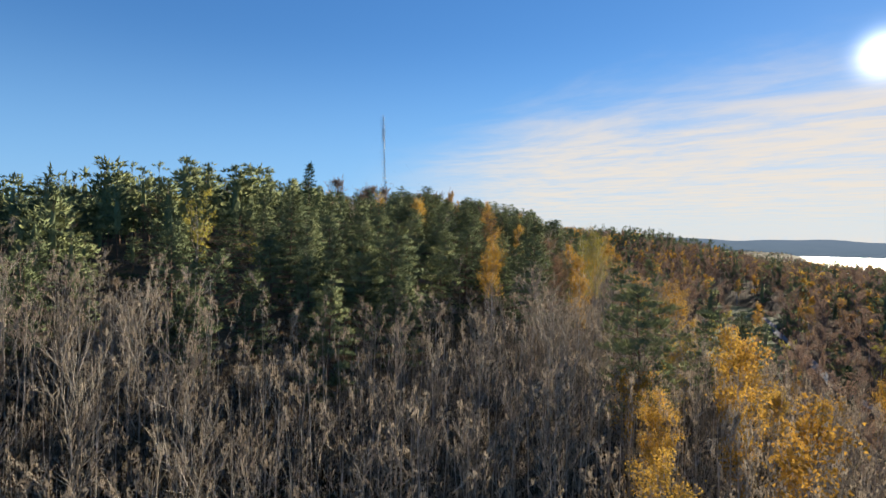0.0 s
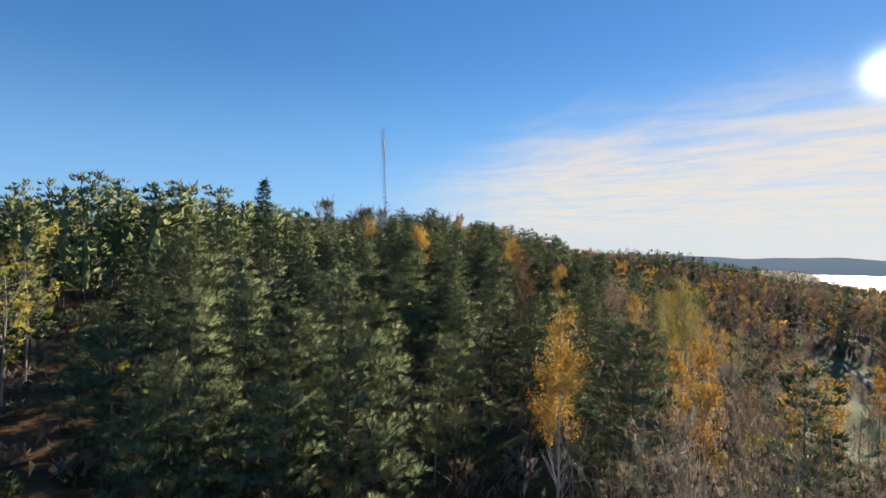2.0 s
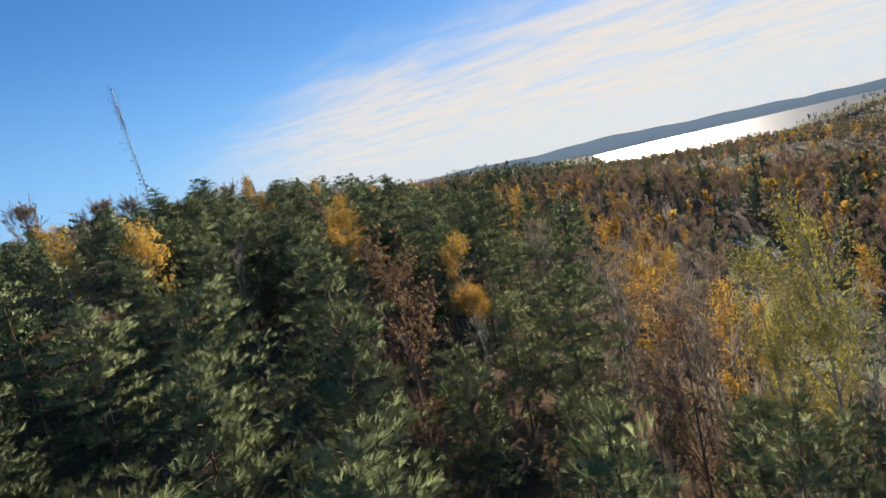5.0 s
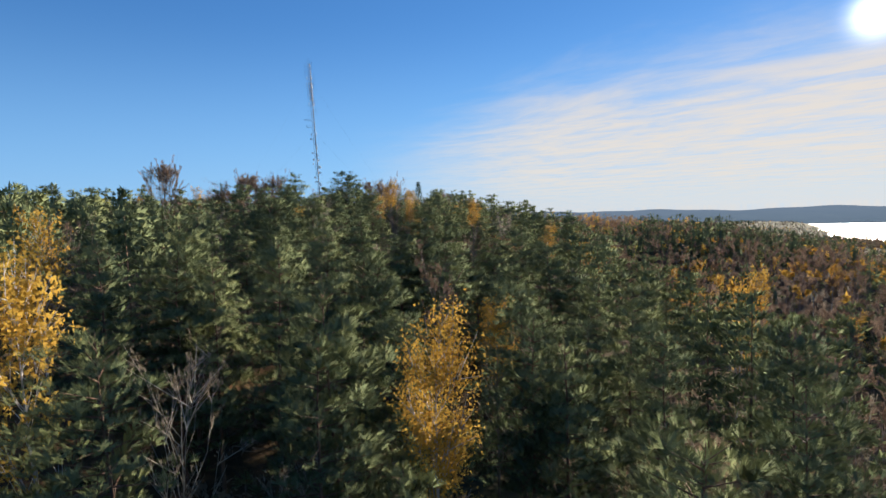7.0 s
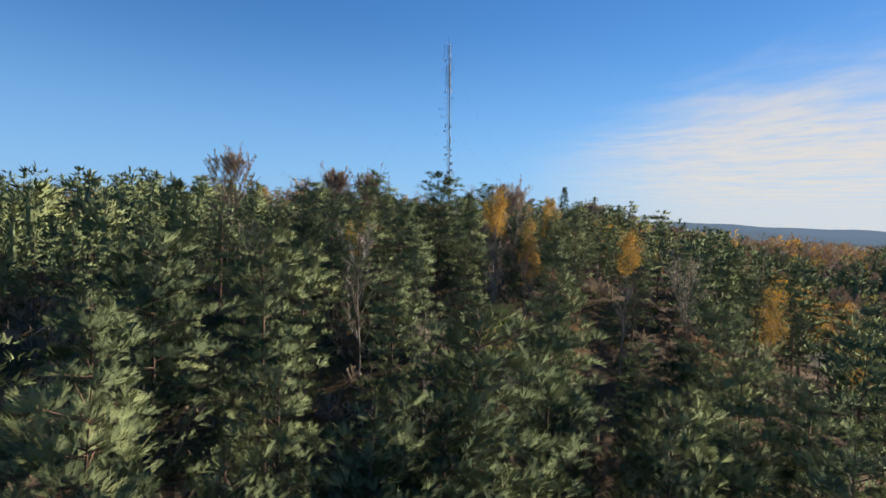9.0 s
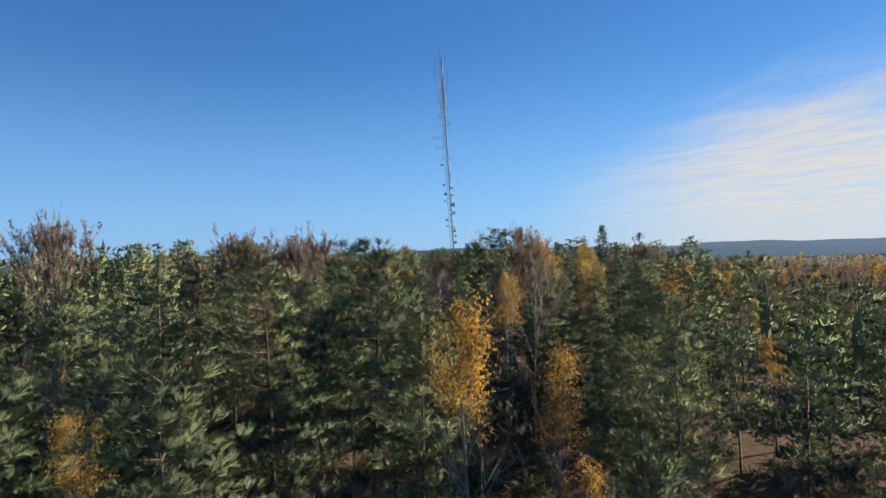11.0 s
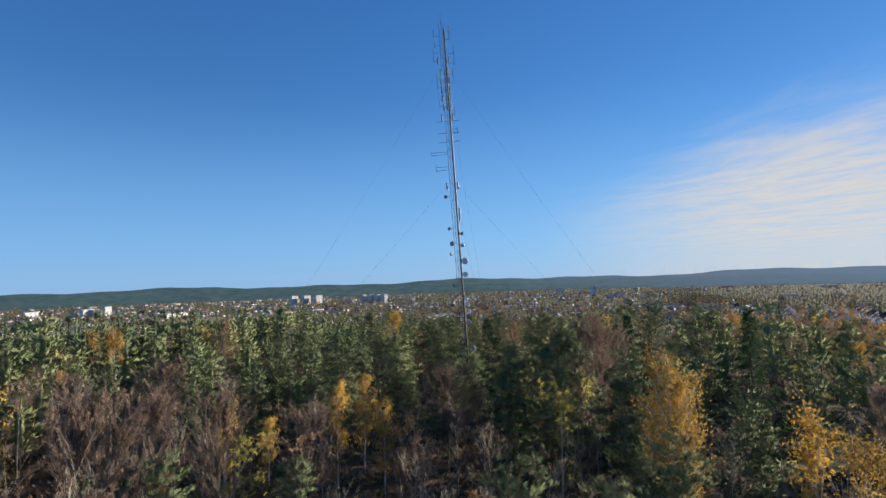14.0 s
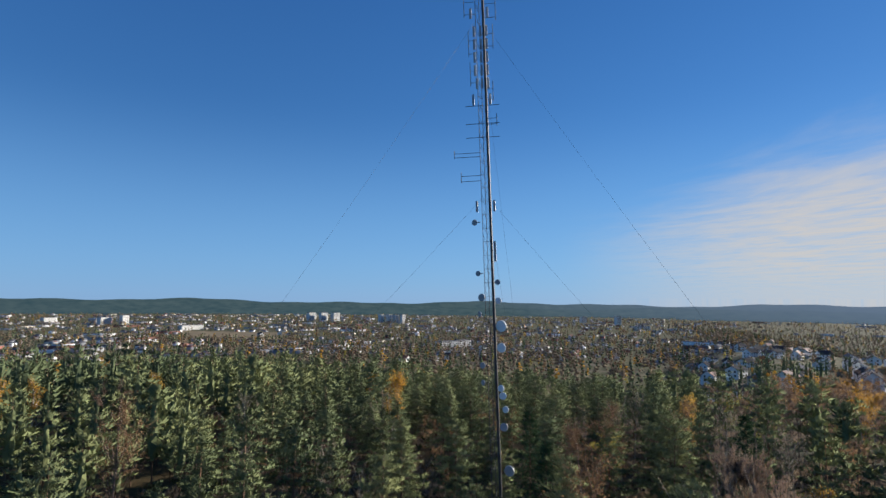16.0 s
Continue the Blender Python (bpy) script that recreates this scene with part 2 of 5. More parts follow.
RED_BARK = bark_material("reddish_twigs", (0.11, 0.075, 0.055), (0.26, 0.18, 0.135), 1.5)
ASH_BARK = bark_material("grey_brown_bark", (0.10, 0.085, 0.065), (0.28, 0.245, 0.195), 2.0)


def ground_material():
    m, t, shader = material("forest_floor", 1.0)
    shader.inputs["Specular IOR Level"].default_value = 0.05
    p = world_place(t)
    big = noise_node(t, p, 0.018, 4.0)
    mid = noise_node(t, p, 0.12, 4.0)
    fine = noise_node(t, p, 1.8, 5.0, 0.65)
    f = math_node(t, "ADD", math_node(t, "MULTIPLY", mid, 0.55), math_node(t, "MULTIPLY", fine, 0.45))
    litter = ramp_node(t, f, [(0.30, (0.035, 0.028, 0.018)), (0.47, (0.085, 0.055, 0.030)), (0.58, (0.15, 0.088, 0.042)), (0.72, (0.065, 0.068, 0.027))])
    open_land = ramp_node(t, f, [(0.3, (0.028, 0.032, 0.018)), (0.5, (0.052, 0.050, 0.028)), (0.7, (0.085, 0.072, 0.038))])
    sel = t.nodes.new("ShaderNodeMapRange")
    sel.inputs["From Min"].default_value, sel.inputs["From Max"].default_value = 0.5, 0.62
    link(t, big, sel.inputs["Value"])
    wood = mix_rgb(t, sel.outputs[0], litter, open_land)
    # gardens, rough grass and yards on the plain beyond the hill
    gardens = ramp_node(t, math_node(t, "ADD", math_node(t, "MULTIPLY", noise_node(t, p, 0.03, 5.0, 0.65), 0.7), math_node(t, "MULTIPLY", fine, 0.3)),
                        [(0.32, (0.055, 0.062, 0.030)), (0.46, (0.105, 0.105, 0.052)), (0.56, (0.17, 0.145, 0.082)), (0.70, (0.22, 0.205, 0.175))])
    part_y = t.nodes.new("ShaderNodeSeparateXYZ")
    link(t, p, part_y.inputs[0])
    beyond = t.nodes.new("ShaderNodeMapRange")
    beyond.inputs["From Min"].default_value, beyond.inputs["From Max"].default_value = 560, 680
    link(t, part_y.outputs[1], beyond.inputs["Value"])
    link(t, mix_rgb(t, beyond.outputs[0], wood, gardens), shader.inputs["Base Color"])
    bumped(t, shader, fine, 0.7, 0.25)
    return m


def water_material():
    m, t, shader = material("water", 0.42)
    shader.inputs["Base Color"].default_value = (0.03, 0.042, 0.05, 1)
    shader.inputs["Specular IOR Level"].default_value = 0.10
    p = world_place(t)
    n = noise_node(t, p, 0.12, 5.0, 0.6)
    bumped(t, shader, n, 0.5, 0.6)
    return m


FLOOR = ground_material()
WATER = water_material()


# ---- mesh helpers ----
def mesh_from(name, verts, tris, mats, which=None, normals=None, uv=None):
    """A triangle mesh from arrays; which gives each triangle's material slot, normals bend the light round a crown."""
    me = bpy.data.meshes.new(name)
    nv, nt = len(verts), len(tris)
    me.vertices.add(nv)
    me.vertices.foreach_set("co", np.asarray(verts, np.float32).ravel())
    me.loops.add(3 * nt)
    me.loops.foreach_set("vertex_index", np.asarray(tris, np.int32).ravel())
    me.polygons.add(nt)
    me.polygons.foreach_set("loop_start", np.arange(nt, dtype=np.int32) * 3)
    for m in mats:
        me.materials.append(m)
    if which is not None:
        me.polygons.foreach_set("material_index", np.asarray(which, np.int32))
    if uv is not None:
        me.uv_layers.new(name="spray").data.foreach_set("uv", np.asarray(uv, np.float32)[np.asarray(tris).ravel()].ravel())
    me.update(calc_edges=True)
    if normals is not None:
        me.polygons.foreach_set("use_smooth", np.ones(nt, bool))
        me.normals_split_custom_set_from_vertices(np.asarray(normals, np.float32))
    return me


def part(name, bm, mat, parent, label="", m=None):
    """One bmesh as one mesh object under a thing."""
    me = bpy.data.meshes.new(name)
    bm.to_mesh(me)
    bm.free()
    me.materials.append(mat)
    ob = new(name, me)
    ob.parent = parent
    if m is not None:
        ob.matrix_basis = m
    return tagged(ob, label)


def piece(name, me, parent, m=None, label=""):
    """One more object on mesh data that is there already."""
    ob = new(name, me)
    ob.parent = parent
    if m is not None:
        ob.matrix_basis = m
    return tagged(ob, label)


def box(bm, sx, sy, sz, at=(0, 0, 0), turn=None, bevel=0.0):
    m = Matrix.Translation(at) @ (turn.to_4x4() if turn else Matrix.Identity(4)) @ Matrix.Diagonal((sx, sy, sz, 1))
    made = bmesh.ops.create_cube(bm, size=1, matrix=m)["verts"]
    if bevel:
        edges = list({e for v in made for e in v.link_edges})
        bmesh.ops.bevel(bm, geom=edges, offset=bevel, segments=1, affect="EDGES")


def rod(bm, a, b, r, r2=None, seg=6):
    a, b = Vector(a), Vector(b)
    d = b - a
    q = d.to_track_quat("Z", "Y").to_matrix().to_4x4()
    bmesh.ops.create_cone(bm, cap_ends=True, segments=seg, radius1=r, radius2=r if r2 is None else r2, depth=d.length,
                          matrix=Matrix.Translation((a + b) / 2) @ q)


def tube(bm, points, r, seg=4):
    """One unbroken bar along a line of points."""
    pts = [Vector(p) for p in points]
    rings = []
    for i, p in enumerate(pts):
        d = (pts[min(i + 1, len(pts) - 1)] - pts[max(i - 1, 0)]).normalized()
        s1 = d.cross(Vector((0, 0, 1)) if abs(d.z) < 0.9 else Vector((1, 0, 0))).normalized()
        s2 = d.cross(s1)
        rings.append([bm.verts.new(p + (s1 * math.cos(k * 6.2832 / seg) + s2 * math.sin(k * 6.2832 / seg)) * r) for k in range(seg)])
    for a, b in zip(rings[:-1], rings[1:]):
        for k in range(seg):
            bm.faces.new((a[k], a[(k + 1) % seg], b[(k + 1) % seg], b[k]))
    bm.faces.new(rings[0])
    bm.faces.new(rings[-1][::-1])


# ---- the lie of the land ----
ALONG_Y = (-150, 0, 40, 70, 110, 150, 190, 225, 265, 320, 400, 450, 520, 640, 800, 1100, 6000)
ALONG_Z = (-28, -22, -15.5, -12, -6.5, -2.5, 1.2, 5.2, 9, 11.5, 12, 7, -3, -14, -22, -30, -34)
SHELF_Y, SHELF_H = (400, 450, 520, 600, 720, 900, 1200, 1700, 2300), (0, 1, 8, 20, 25, 25, 20, 9, 0)


def smooth(a, b, v):
    k = np.clip((v - a) / (b - a), 0, 1)
    return k * k * (3 - 2 * k)


def waves(x, y):
    return (np.sin(x * 0.031 + 1.3) * np.cos(y * 0.027 + 0.4) + 0.6 * np.sin(x * 0.071 - y * 0.052) + 0.35 * np.cos(x * 0.13 + y * 0.11 + 2.0))


def ground_z(x, y):
    """Height of the ground: a wooded hill that falls to the right into a valley with a lake, and ahead to a plain."""
    x, y = np.asarray(x, float), np.asarray(y, float)
    base = np.interp(y, ALONG_Y, ALONG_Z) + np.interp(y, SHELF_Y, SHELF_H) * smooth(-20, 70, x)
    left = 7.5 * smooth(0, 42, -x) * (1 - 0.65 * smooth(45, 100, -x)) * (1 - smooth(170, 280, y)) * smooth(-60, 60, y)
    right = -23 * smooth(8, 85, x) * (1 - 0.75 * smooth(270, 500, y))
    far_left = -22 * smooth(150, 520, -x) * (1 - smooth(560, 900, y))
    shore = -26 * smooth(300, 900, x) * (1 - smooth(1.1, 1.9, y / np.maximum(x, 1)))
    bowl = -27 * smooth(125, 280, x) * smooth(140, 300, y) * (1 - smooth(1500, 3300, y))
    z = base + left + right + far_left + shore + bowl
    z = z + 1.2 * waves(x, y) * (1 - smooth(700, 1400, np.hypot(x, y)))
    z = z - 42 * smooth(3450, 3850, np.hypot(x, y - 180))
    # bed of the lake
    lake = lake_mask(x, y)
    return z * (1 - lake) + (-72) * lake + 40 * headland(x, y)


HUMPS = ((1260, 930, 190, 120, 0.75), (1190, 660, 260, 130, 1.05), (1750, 1090, 50, 40, 0.35), (1930, 1010, 60, 45, 0.4))


def headland(x, y):
    """Wooded humps and two islets that stand in the lake."""
    h = 0.0
    for ax, ay, rx, ry, k in HUMPS:
        h = h + k * np.exp(-((x - ax) / rx) ** 2 - ((y - ay) / ry) ** 2)
    return h


def lake_mask(x, y):
    d = np.hypot(x, y)
    a = np.degrees(np.arctan2(x, y))
    near = 1350 + 90 * np.sin(a * 0.35) + 1500 * smooth(41, 33, a) + 500 * smooth(52, 60, a)
    return smooth(0, 60, d - near) * smooth(32, 33.5, a) * (1 - smooth(105, 112, a)) * (1 - smooth(0.12, 0.3, headland(x, y))) * (1 - smooth(4000, 4060, d))


def build_ground():
    def spread(n, reach):
        k = np.linspace(-1, 1, n)
        return np.sign(k) * (np.abs(k) * 260 + (np.abs(k) ** 4.2) * (reach - 260))
    xs, ys = spread(181, 4950), spread(181, 4950) + 180
    gx, gy = np.meshgrid(xs, ys, indexing="ij")
    gz = ground_z(gx, gy)
    n, m = gx.shape
    verts = np.stack([gx, gy, gz], -1).reshape(-1, 3)
    i = np.arange(n * m).reshape(n, m)
    a, b, c, d = i[:-1, :-1].ravel(), i[1:, :-1].ravel(), i[1:, 1:].ravel(), i[:-1, 1:].ravel()
    tris = np.concatenate([np.stack([a, b, c], 1), np.stack([a, c, d], 1)])
    me = mesh_from("ground", verts, tris, [FLOOR])
    me.polygons.foreach_set("use_smooth", np.ones(len(tris), bool))
    tagged(new("ground", me), "brown leaf-strewn forest floor on a hillside", "ground", kind="structure")


build_ground()
bm = bmesh.new()
bmesh.ops.create_grid(bm, x_segments=8, y_segments=8, size=2600, matrix=Matrix.Translation((2700, 900, -66)))
me = bpy.data.meshes.new("water")
bm.to_mesh(me)
bm.free()
me.materials.append(WATER)
tagged(new("water", me), "bright grey lake with small ripples below the wooded shore", "lake", kind="structure")


def far_hills():
    """Low wooded ridges along the horizon; distance haze is painted as self-lit blue."""
    m, t, shader = material("ridge_painted_haze", 1.0)
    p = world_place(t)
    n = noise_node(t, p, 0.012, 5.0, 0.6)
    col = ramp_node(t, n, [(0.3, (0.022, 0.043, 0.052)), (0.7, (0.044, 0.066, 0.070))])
    # painted haze, mixed in paler towards the sun
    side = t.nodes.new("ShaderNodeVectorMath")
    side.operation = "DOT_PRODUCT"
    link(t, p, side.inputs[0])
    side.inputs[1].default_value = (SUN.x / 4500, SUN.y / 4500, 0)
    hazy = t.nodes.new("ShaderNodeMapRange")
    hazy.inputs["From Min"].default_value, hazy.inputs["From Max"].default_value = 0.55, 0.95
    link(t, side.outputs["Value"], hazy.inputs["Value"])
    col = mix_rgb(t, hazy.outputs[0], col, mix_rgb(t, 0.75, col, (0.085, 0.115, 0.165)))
    # the ridge glows by itself, so the painted haze shows unlit
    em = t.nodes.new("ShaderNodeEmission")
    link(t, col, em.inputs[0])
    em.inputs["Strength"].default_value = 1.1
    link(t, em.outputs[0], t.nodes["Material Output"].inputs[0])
    for k, (r, lift, seed) in enumerate(((4300, 14, 1.0), (4700, 46, 5.0))):
        az = np.radians(np.arange(-180, 180.1, 0.4))
        deg = np.degrees(az)
        h = lift + 9 * np.sin(deg * 0.21 + seed) + 7 * np.sin(deg * 0.47 + 2 * seed) + 3 * np.sin(deg * 1.3 + seed)
        h = h - (30 + 26 * k) * smooth(30, 52, deg) * (1 - smooth(85, 110, deg))
        h = h + 1.6 * np.array([noise.noise((d * 2.0, seed, 0)) for d in deg])
        rows = []
        for kk, (dr, f) in enumerate(((-500, 0.0), (-250, 0.45), (-90, 0.85), (0, 1.0), (120, 0.7), (200, 0.0))):
            rad = r + dr
            rows.append(np.stack([np.sin(az) * rad, np.cos(az) * rad + 180, -75 + (h + 75) * f], 1))
        verts = np.concatenate(rows)
        w = len(az)
        tris = []
        for j in range(5):
            a = np.arange(w - 1) + j * w
            tris += [np.stack([a, a + 1, a + 1 + w], 1), np.stack([a, a + 1 + w, a + w], 1)]
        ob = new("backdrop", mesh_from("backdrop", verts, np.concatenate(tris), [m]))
        tagged(ob, "low wooded ridge along the horizon, painted blue with distance haze", "hills", kind="structure")


far_hills()


# ---- trees ----
def prisms(a, b, ra, rb, seg=3):
    """Tapered sticks from points a to b, as arrays of vertices and triangles."""
    a, b = np.atleast_2d(a), np.atleast_2d(b)
    n = len(a)
    d = b - a
    d = d / np.maximum(np.linalg.norm(d, axis=1, keepdims=True), 1e-6)
    ref = np.where(np.abs(d[:, 2:3]) > 0.9, np.array([[1.0, 0, 0]]), np.array([[0, 0, 1.0]]))
    s = np.cross(d, ref)
    s /= np.linalg.norm(s, axis=1, keepdims=True)
    q = np.cross(d, s)
    ang = np.arange(seg) * 2 * np.pi / seg
    ring = np.cos(ang)[None, :, None] * s[:, None, :] + np.sin(ang)[None, :, None] * q[:, None, :]
    lo = a[:, None, :] + ring * np.reshape(ra, (-1, 1, 1))
    hi = b[:, None, :] + ring * np.reshape(rb, (-1, 1, 1))
    verts = np.concatenate([lo, hi], 1).reshape(-1, 3)
    k = np.arange(seg)
    k2 = (k + 1) % seg
    one = np.concatenate([np.stack([k, k2, k2 + seg], 1), np.stack([k, k2 + seg, k + seg], 1)])
    tris = (one[None] + (np.arange(n) * 2 * seg)[:, None, None]).reshape(-1, 3)
    return verts, tris


def blades(base, way, length, width, rng, kite=False):
    """Pointed leaves: one triangle each."""
    n = len(base)
    way = way / np.maximum(np.linalg.norm(way, axis=1, keepdims=True), 1e-6)
    side = np.cross(way, rng.normal(size=(n, 3)))
    side /= np.maximum(np.linalg.norm(side, axis=1, keepdims=True), 1e-6)
    w = np.reshape(width, (-1, 1)) * 0.5
    tip = base + way * np.reshape(length, (-1, 1))
    if kite:
        mid = base + way * np.reshape(length, (-1, 1)) * 0.45
        verts = np.stack([base, mid + side * w, tip, mid - side * w], 1).reshape(-1, 3)
        tris = (np.array([[0, 1, 2], [0, 2, 3]])[None] + (np.arange(n) * 4)[:, None, None]).reshape(-1, 3)
        return verts, tris
    verts = np.stack([base - side * w, base + side * w, tip], 1).reshape(-1, 3)
    return verts, np.arange(3 * n).reshape(-1, 3)


def joined(*parts_):
    vs, ts, k = [], [], 0
    for v, t in parts_:
        vs.append(v)
        ts.append(t + k)
        k += len(v)
    return np.concatenate(vs), np.concatenate(ts)


def trunk_line(rng, h, bend):
    k = np.linspace(0, 1, 6)
    off = np.cumsum(rng.normal(size=(6, 2)) * bend, 0)
    off -= off[0]
    return np.concatenate([off * k[:, None], (k * h)[:, None]], 1)


def on_trunk(line, f):
    k = np.linspace(0, 1, len(line))
    return np.stack([np.interp(f, k, line[:, i]) for i in range(3)], -1)


def pads(centre, along, across, length, width, thick, rng, seg=7):
    """Uneven flat clumps of foliage, thin at the rim: a ring, a raised middle and a lower one each."""
    n = len(centre)
    ang = np.arange(seg) * 2 * np.pi / seg + rng.random((n, 1)) * 6.28
    rad = rng.uniform(0.62, 1.25, (n, seg))
    ring = centre[:, None] + along[:, None] * (np.cos(ang) * rad * np.reshape(length, (-1, 1)))[..., None] + across[:, None] * (np.sin(ang) * rad * np.reshape(width, (-1, 1)))[..., None]
    ring[..., 2] += rng.normal(size=(n, seg)) * np.reshape(thick, (-1, 1)) * 0.35
    hat = centre + along * (rng.uniform(-0.35, 0.35, n) * length)[:, None]
    hat[:, 2] += thick * rng.uniform(0.7, 1.3, n)
    keel = centre + along * (rng.uniform(-0.3, 0.1, n) * length)[:, None]
    keel[:, 2] -= thick * rng.uniform(0.3, 0.8, n)
    verts = np.concatenate([ring, hat[:, None], keel[:, None]], 1).reshape(-1, 3)
    k = np.arange(seg)
    k2 = (k + 1) % seg
    one = np.concatenate([np.stack([k, k2, np.full(seg, seg)], 1), np.stack([k2, k, np.full(seg, seg + 1)], 1)])
    return verts, (one[None] + (np.arange(n) * (seg + 2))[:, None, None]).reshape(-1, 3)


def fans(base, way, length, width, rng, tip_up=0.8, facing=None):
    """Sprays of needles: one triangle each, broad end outward, faces at many angles."""
    n = len(base)
    way = way / np.maximum(np.linalg.norm(way, axis=1, keepdims=True), 1e-6)
    up = (np.array([[0, 0, 1.0]]) if facing is None else facing) + rng.normal(size=(n, 3)) * tip_up
    side = np.cross(way, up)
    side /= np.maximum(np.linalg.norm(side, axis=1, keepdims=True), 1e-6)
    w = np.reshape(width, (-1, 1)) * 0.5
    end = base + way * np.reshape(length, (-1, 1))
    skew = rng.uniform(-0.5, 0.5, (n, 1)) * np.reshape(length, (-1, 1))
    verts = np.stack([base - way * 0.1, end + side * w + way * skew * 0.5, end - side * w - way * skew * 0.5], 1).reshape(-1, 3)
    return verts, np.arange(3 * n).reshape(-1, 3)


def rounded(leaf, h, low, rng, jitter, up=0.3, rough=0.22):
    """Gives a crown's leaves the normals of its round outline, roughened, and turns their faces outward."""
    v, t = leaf
    mid = v[t].mean(1)
    rad = np.hypot(mid[:, 0], mid[:, 1])
    reach = np.maximum(np.percentile(rad, 75), 0.3)
    k = np.clip((mid[:, 2] / h - low) / (1 - low), 0, 1)
    n = np.stack([mid[:, 0] / np.maximum(rad, 0.05), mid[:, 1] / np.maximum(rad, 0.05), 0 * rad], 1) * np.clip(rad / (0.45 * reach * (1.15 - k)), 0.25, 1)[:, None]
    n[:, 2] += up + 0.55 * k ** 2
    n += rng.normal(size=n.shape) * rough + jitter
    n /= np.linalg.norm(n, axis=1, keepdims=True)
    face = np.cross(v[t[:, 1]] - v[t[:, 0]], v[t[:, 2]] - v[t[:, 0]])
    back = (face * n).sum(1) < 0
    t = t.copy()
    t[back] = t[back][:, ::-1]
    vn = np.zeros_like(v)
    for c in range(3):
        vn[t[:, c]] = n
    return v, t, vn, np.tile(np.array([(0.5, 0.0), (0.0, 1.0), (1.0, 1.0)]), (len(v) // 3, 1))


def pine_shape(seed, h=16.0, r=3.0, whorls=13, shoots=3600, size=1.0, bare=0.2, round_top=0.0, twigs=True, per_whorl=5.0, core=None, lift=0.5):
    """Scots pine: whorls of limbs that carry flat cushions of upturned needle shoots, with gaps between. Returns wood and needles."""
    rng = np.random.default_rng(seed)
    line = trunk_line(rng, h, 0.12)
    per = np.clip(np.round(rng.normal(per_whorl, 0.8, whorls)), 3, 7).astype(int)
    level = np.repeat(np.arange(whorls), per)
    n = len(level)
    f = bare + (0.955 - bare) * (np.clip(level + rng.normal(size=n) * 0.22, 0, None) / (whorls - 1)) ** 0.88
    f = np.clip(f, bare * 0.8, 0.965)
    k = np.clip((f - bare) / (1 - bare), 0, 1)
    outline = (1 - k) ** (0.78 - 0.36 * round_top) * (0.6 + 0.4 * smooth(0, 0.2, k))
    reach = r * outline * rng.uniform(0.62, 1.2, n) + 0.3
    az = rng.random(whorls)[level] * 6.28 + np.concatenate([np.arange(p) * 6.28 / p for p in per]) + rng.normal(size=n) * 0.25
    reach = reach * (1 + 0.18 * np.cos(az + rng.random() * 6.28))
    rise = 0.02 + 0.62 * k ** 1.6 + rng.normal(size=n) * 0.10
    way = np.stack([np.cos(az), np.sin(az), rise], 1)
    across = np.stack([-np.sin(az), np.cos(az), 0 * az], 1)
    root = on_trunk(line, f)
    end = root + way * reach[:, None]
    if twigs:
        wood = [prisms(line[:-1], line[1:], h * 0.0095 * (1.05 - np.linspace(0, 0.8, 5)), h * 0.0095 * (1.05 - np.linspace(0.2, 0.97, 5)), 6),
                prisms(root, root + (end - root) * 0.8, 0.02 + 0.009 * reach, 0.008 + 0 * reach, 3)]
        nd = 7
        fd = rng.uniform(0.08, bare + 0.05, nd)
        azd = rng.random(nd) * 2 * np.pi
        rd = on_trunk(line, fd)
        wood.append(prisms(rd, rd + np.stack([np.cos(azd), np.sin(azd), -0.05 + 0 * azd], 1) * rng.uniform(0.5, 1.5, nd)[:, None], 0.025 + 0 * fd, 0.006 + 0 * fd, 3))
    else:
        wood = [prisms(line[:1], line[-1:], [h * 0.0095], [0.02], 3)]
    # cushions along each limb, larger towards its end
    per_cushion = max(int(round(15 / size ** 0.9)), 3)
    count = max(shoots // per_cushion, 8)
    i = rng.choice(n, count, p=reach / reach.sum())
    q = 0.10 + 0.90 * rng.random(count) ** 0.72
    off = rng.normal(size=count) * 0.34 * (0.2 + 0.8 * q) * reach[i] ** 0.75
    at = root[i] + (end - root)[i] * q[:, None] + across[i] * off[:, None]
    at[:, 2] += rng.normal(size=count) * 0.06 + 0.05 * q ** 3 * reach[i]
    wide = (0.19 + 0.12 * rng.random(count)) * np.clip(reach[i] / 1.2, 0.55, 1.15) * size ** 0.5
    j = np.repeat(np.arange(count), per_cushion)
    m = len(j)
    ball = rng.normal(size=(m, 3))
    ball /= np.linalg.norm(ball, axis=1, keepdims=True)
    ball[:, 2] = np.abs(ball[:, 2]) * 1.1 - 0.25
    base = at[j] + ball * wide[j][:, None] * np.array([[1.0, 1.0, 0.42]])
    fit_in = np.clip(reach[i] / (1.2 * size ** 0.5), 0.6, 1.0)[j]
    out = ball * np.array([[0.8, 0.8, 0.4]]) + way[i][j] * 0.5 + rng.normal(size=(m, 3)) * 0.28 + np.array([[0, 0, lift]])
    if twigs:
        leaf = [fans(base, out, rng.uniform(0.24, 0.44, m) * size * fit_in, rng.uniform(0.20, 0.34, m) * size * fit_in, rng, 0.9)]
    else:
        leaf = [blades(base, out, rng.uniform(0.26, 0.50, m) * size * fit_in, rng.uniform(0.11, 0.19, m) * size * fit_in, rng)]
    wobble = [ball * 0.50 + np.array([[0, 0, 0.1]]) + (rng.normal(size=(count, 3)) * 0.12)[j]]
    # the leader and the shoots round it
    m = 10
    base = on_trunk(line, rng.uniform(0.90, 0.98, m)) + rng.normal(size=(m, 3)) * 0.08
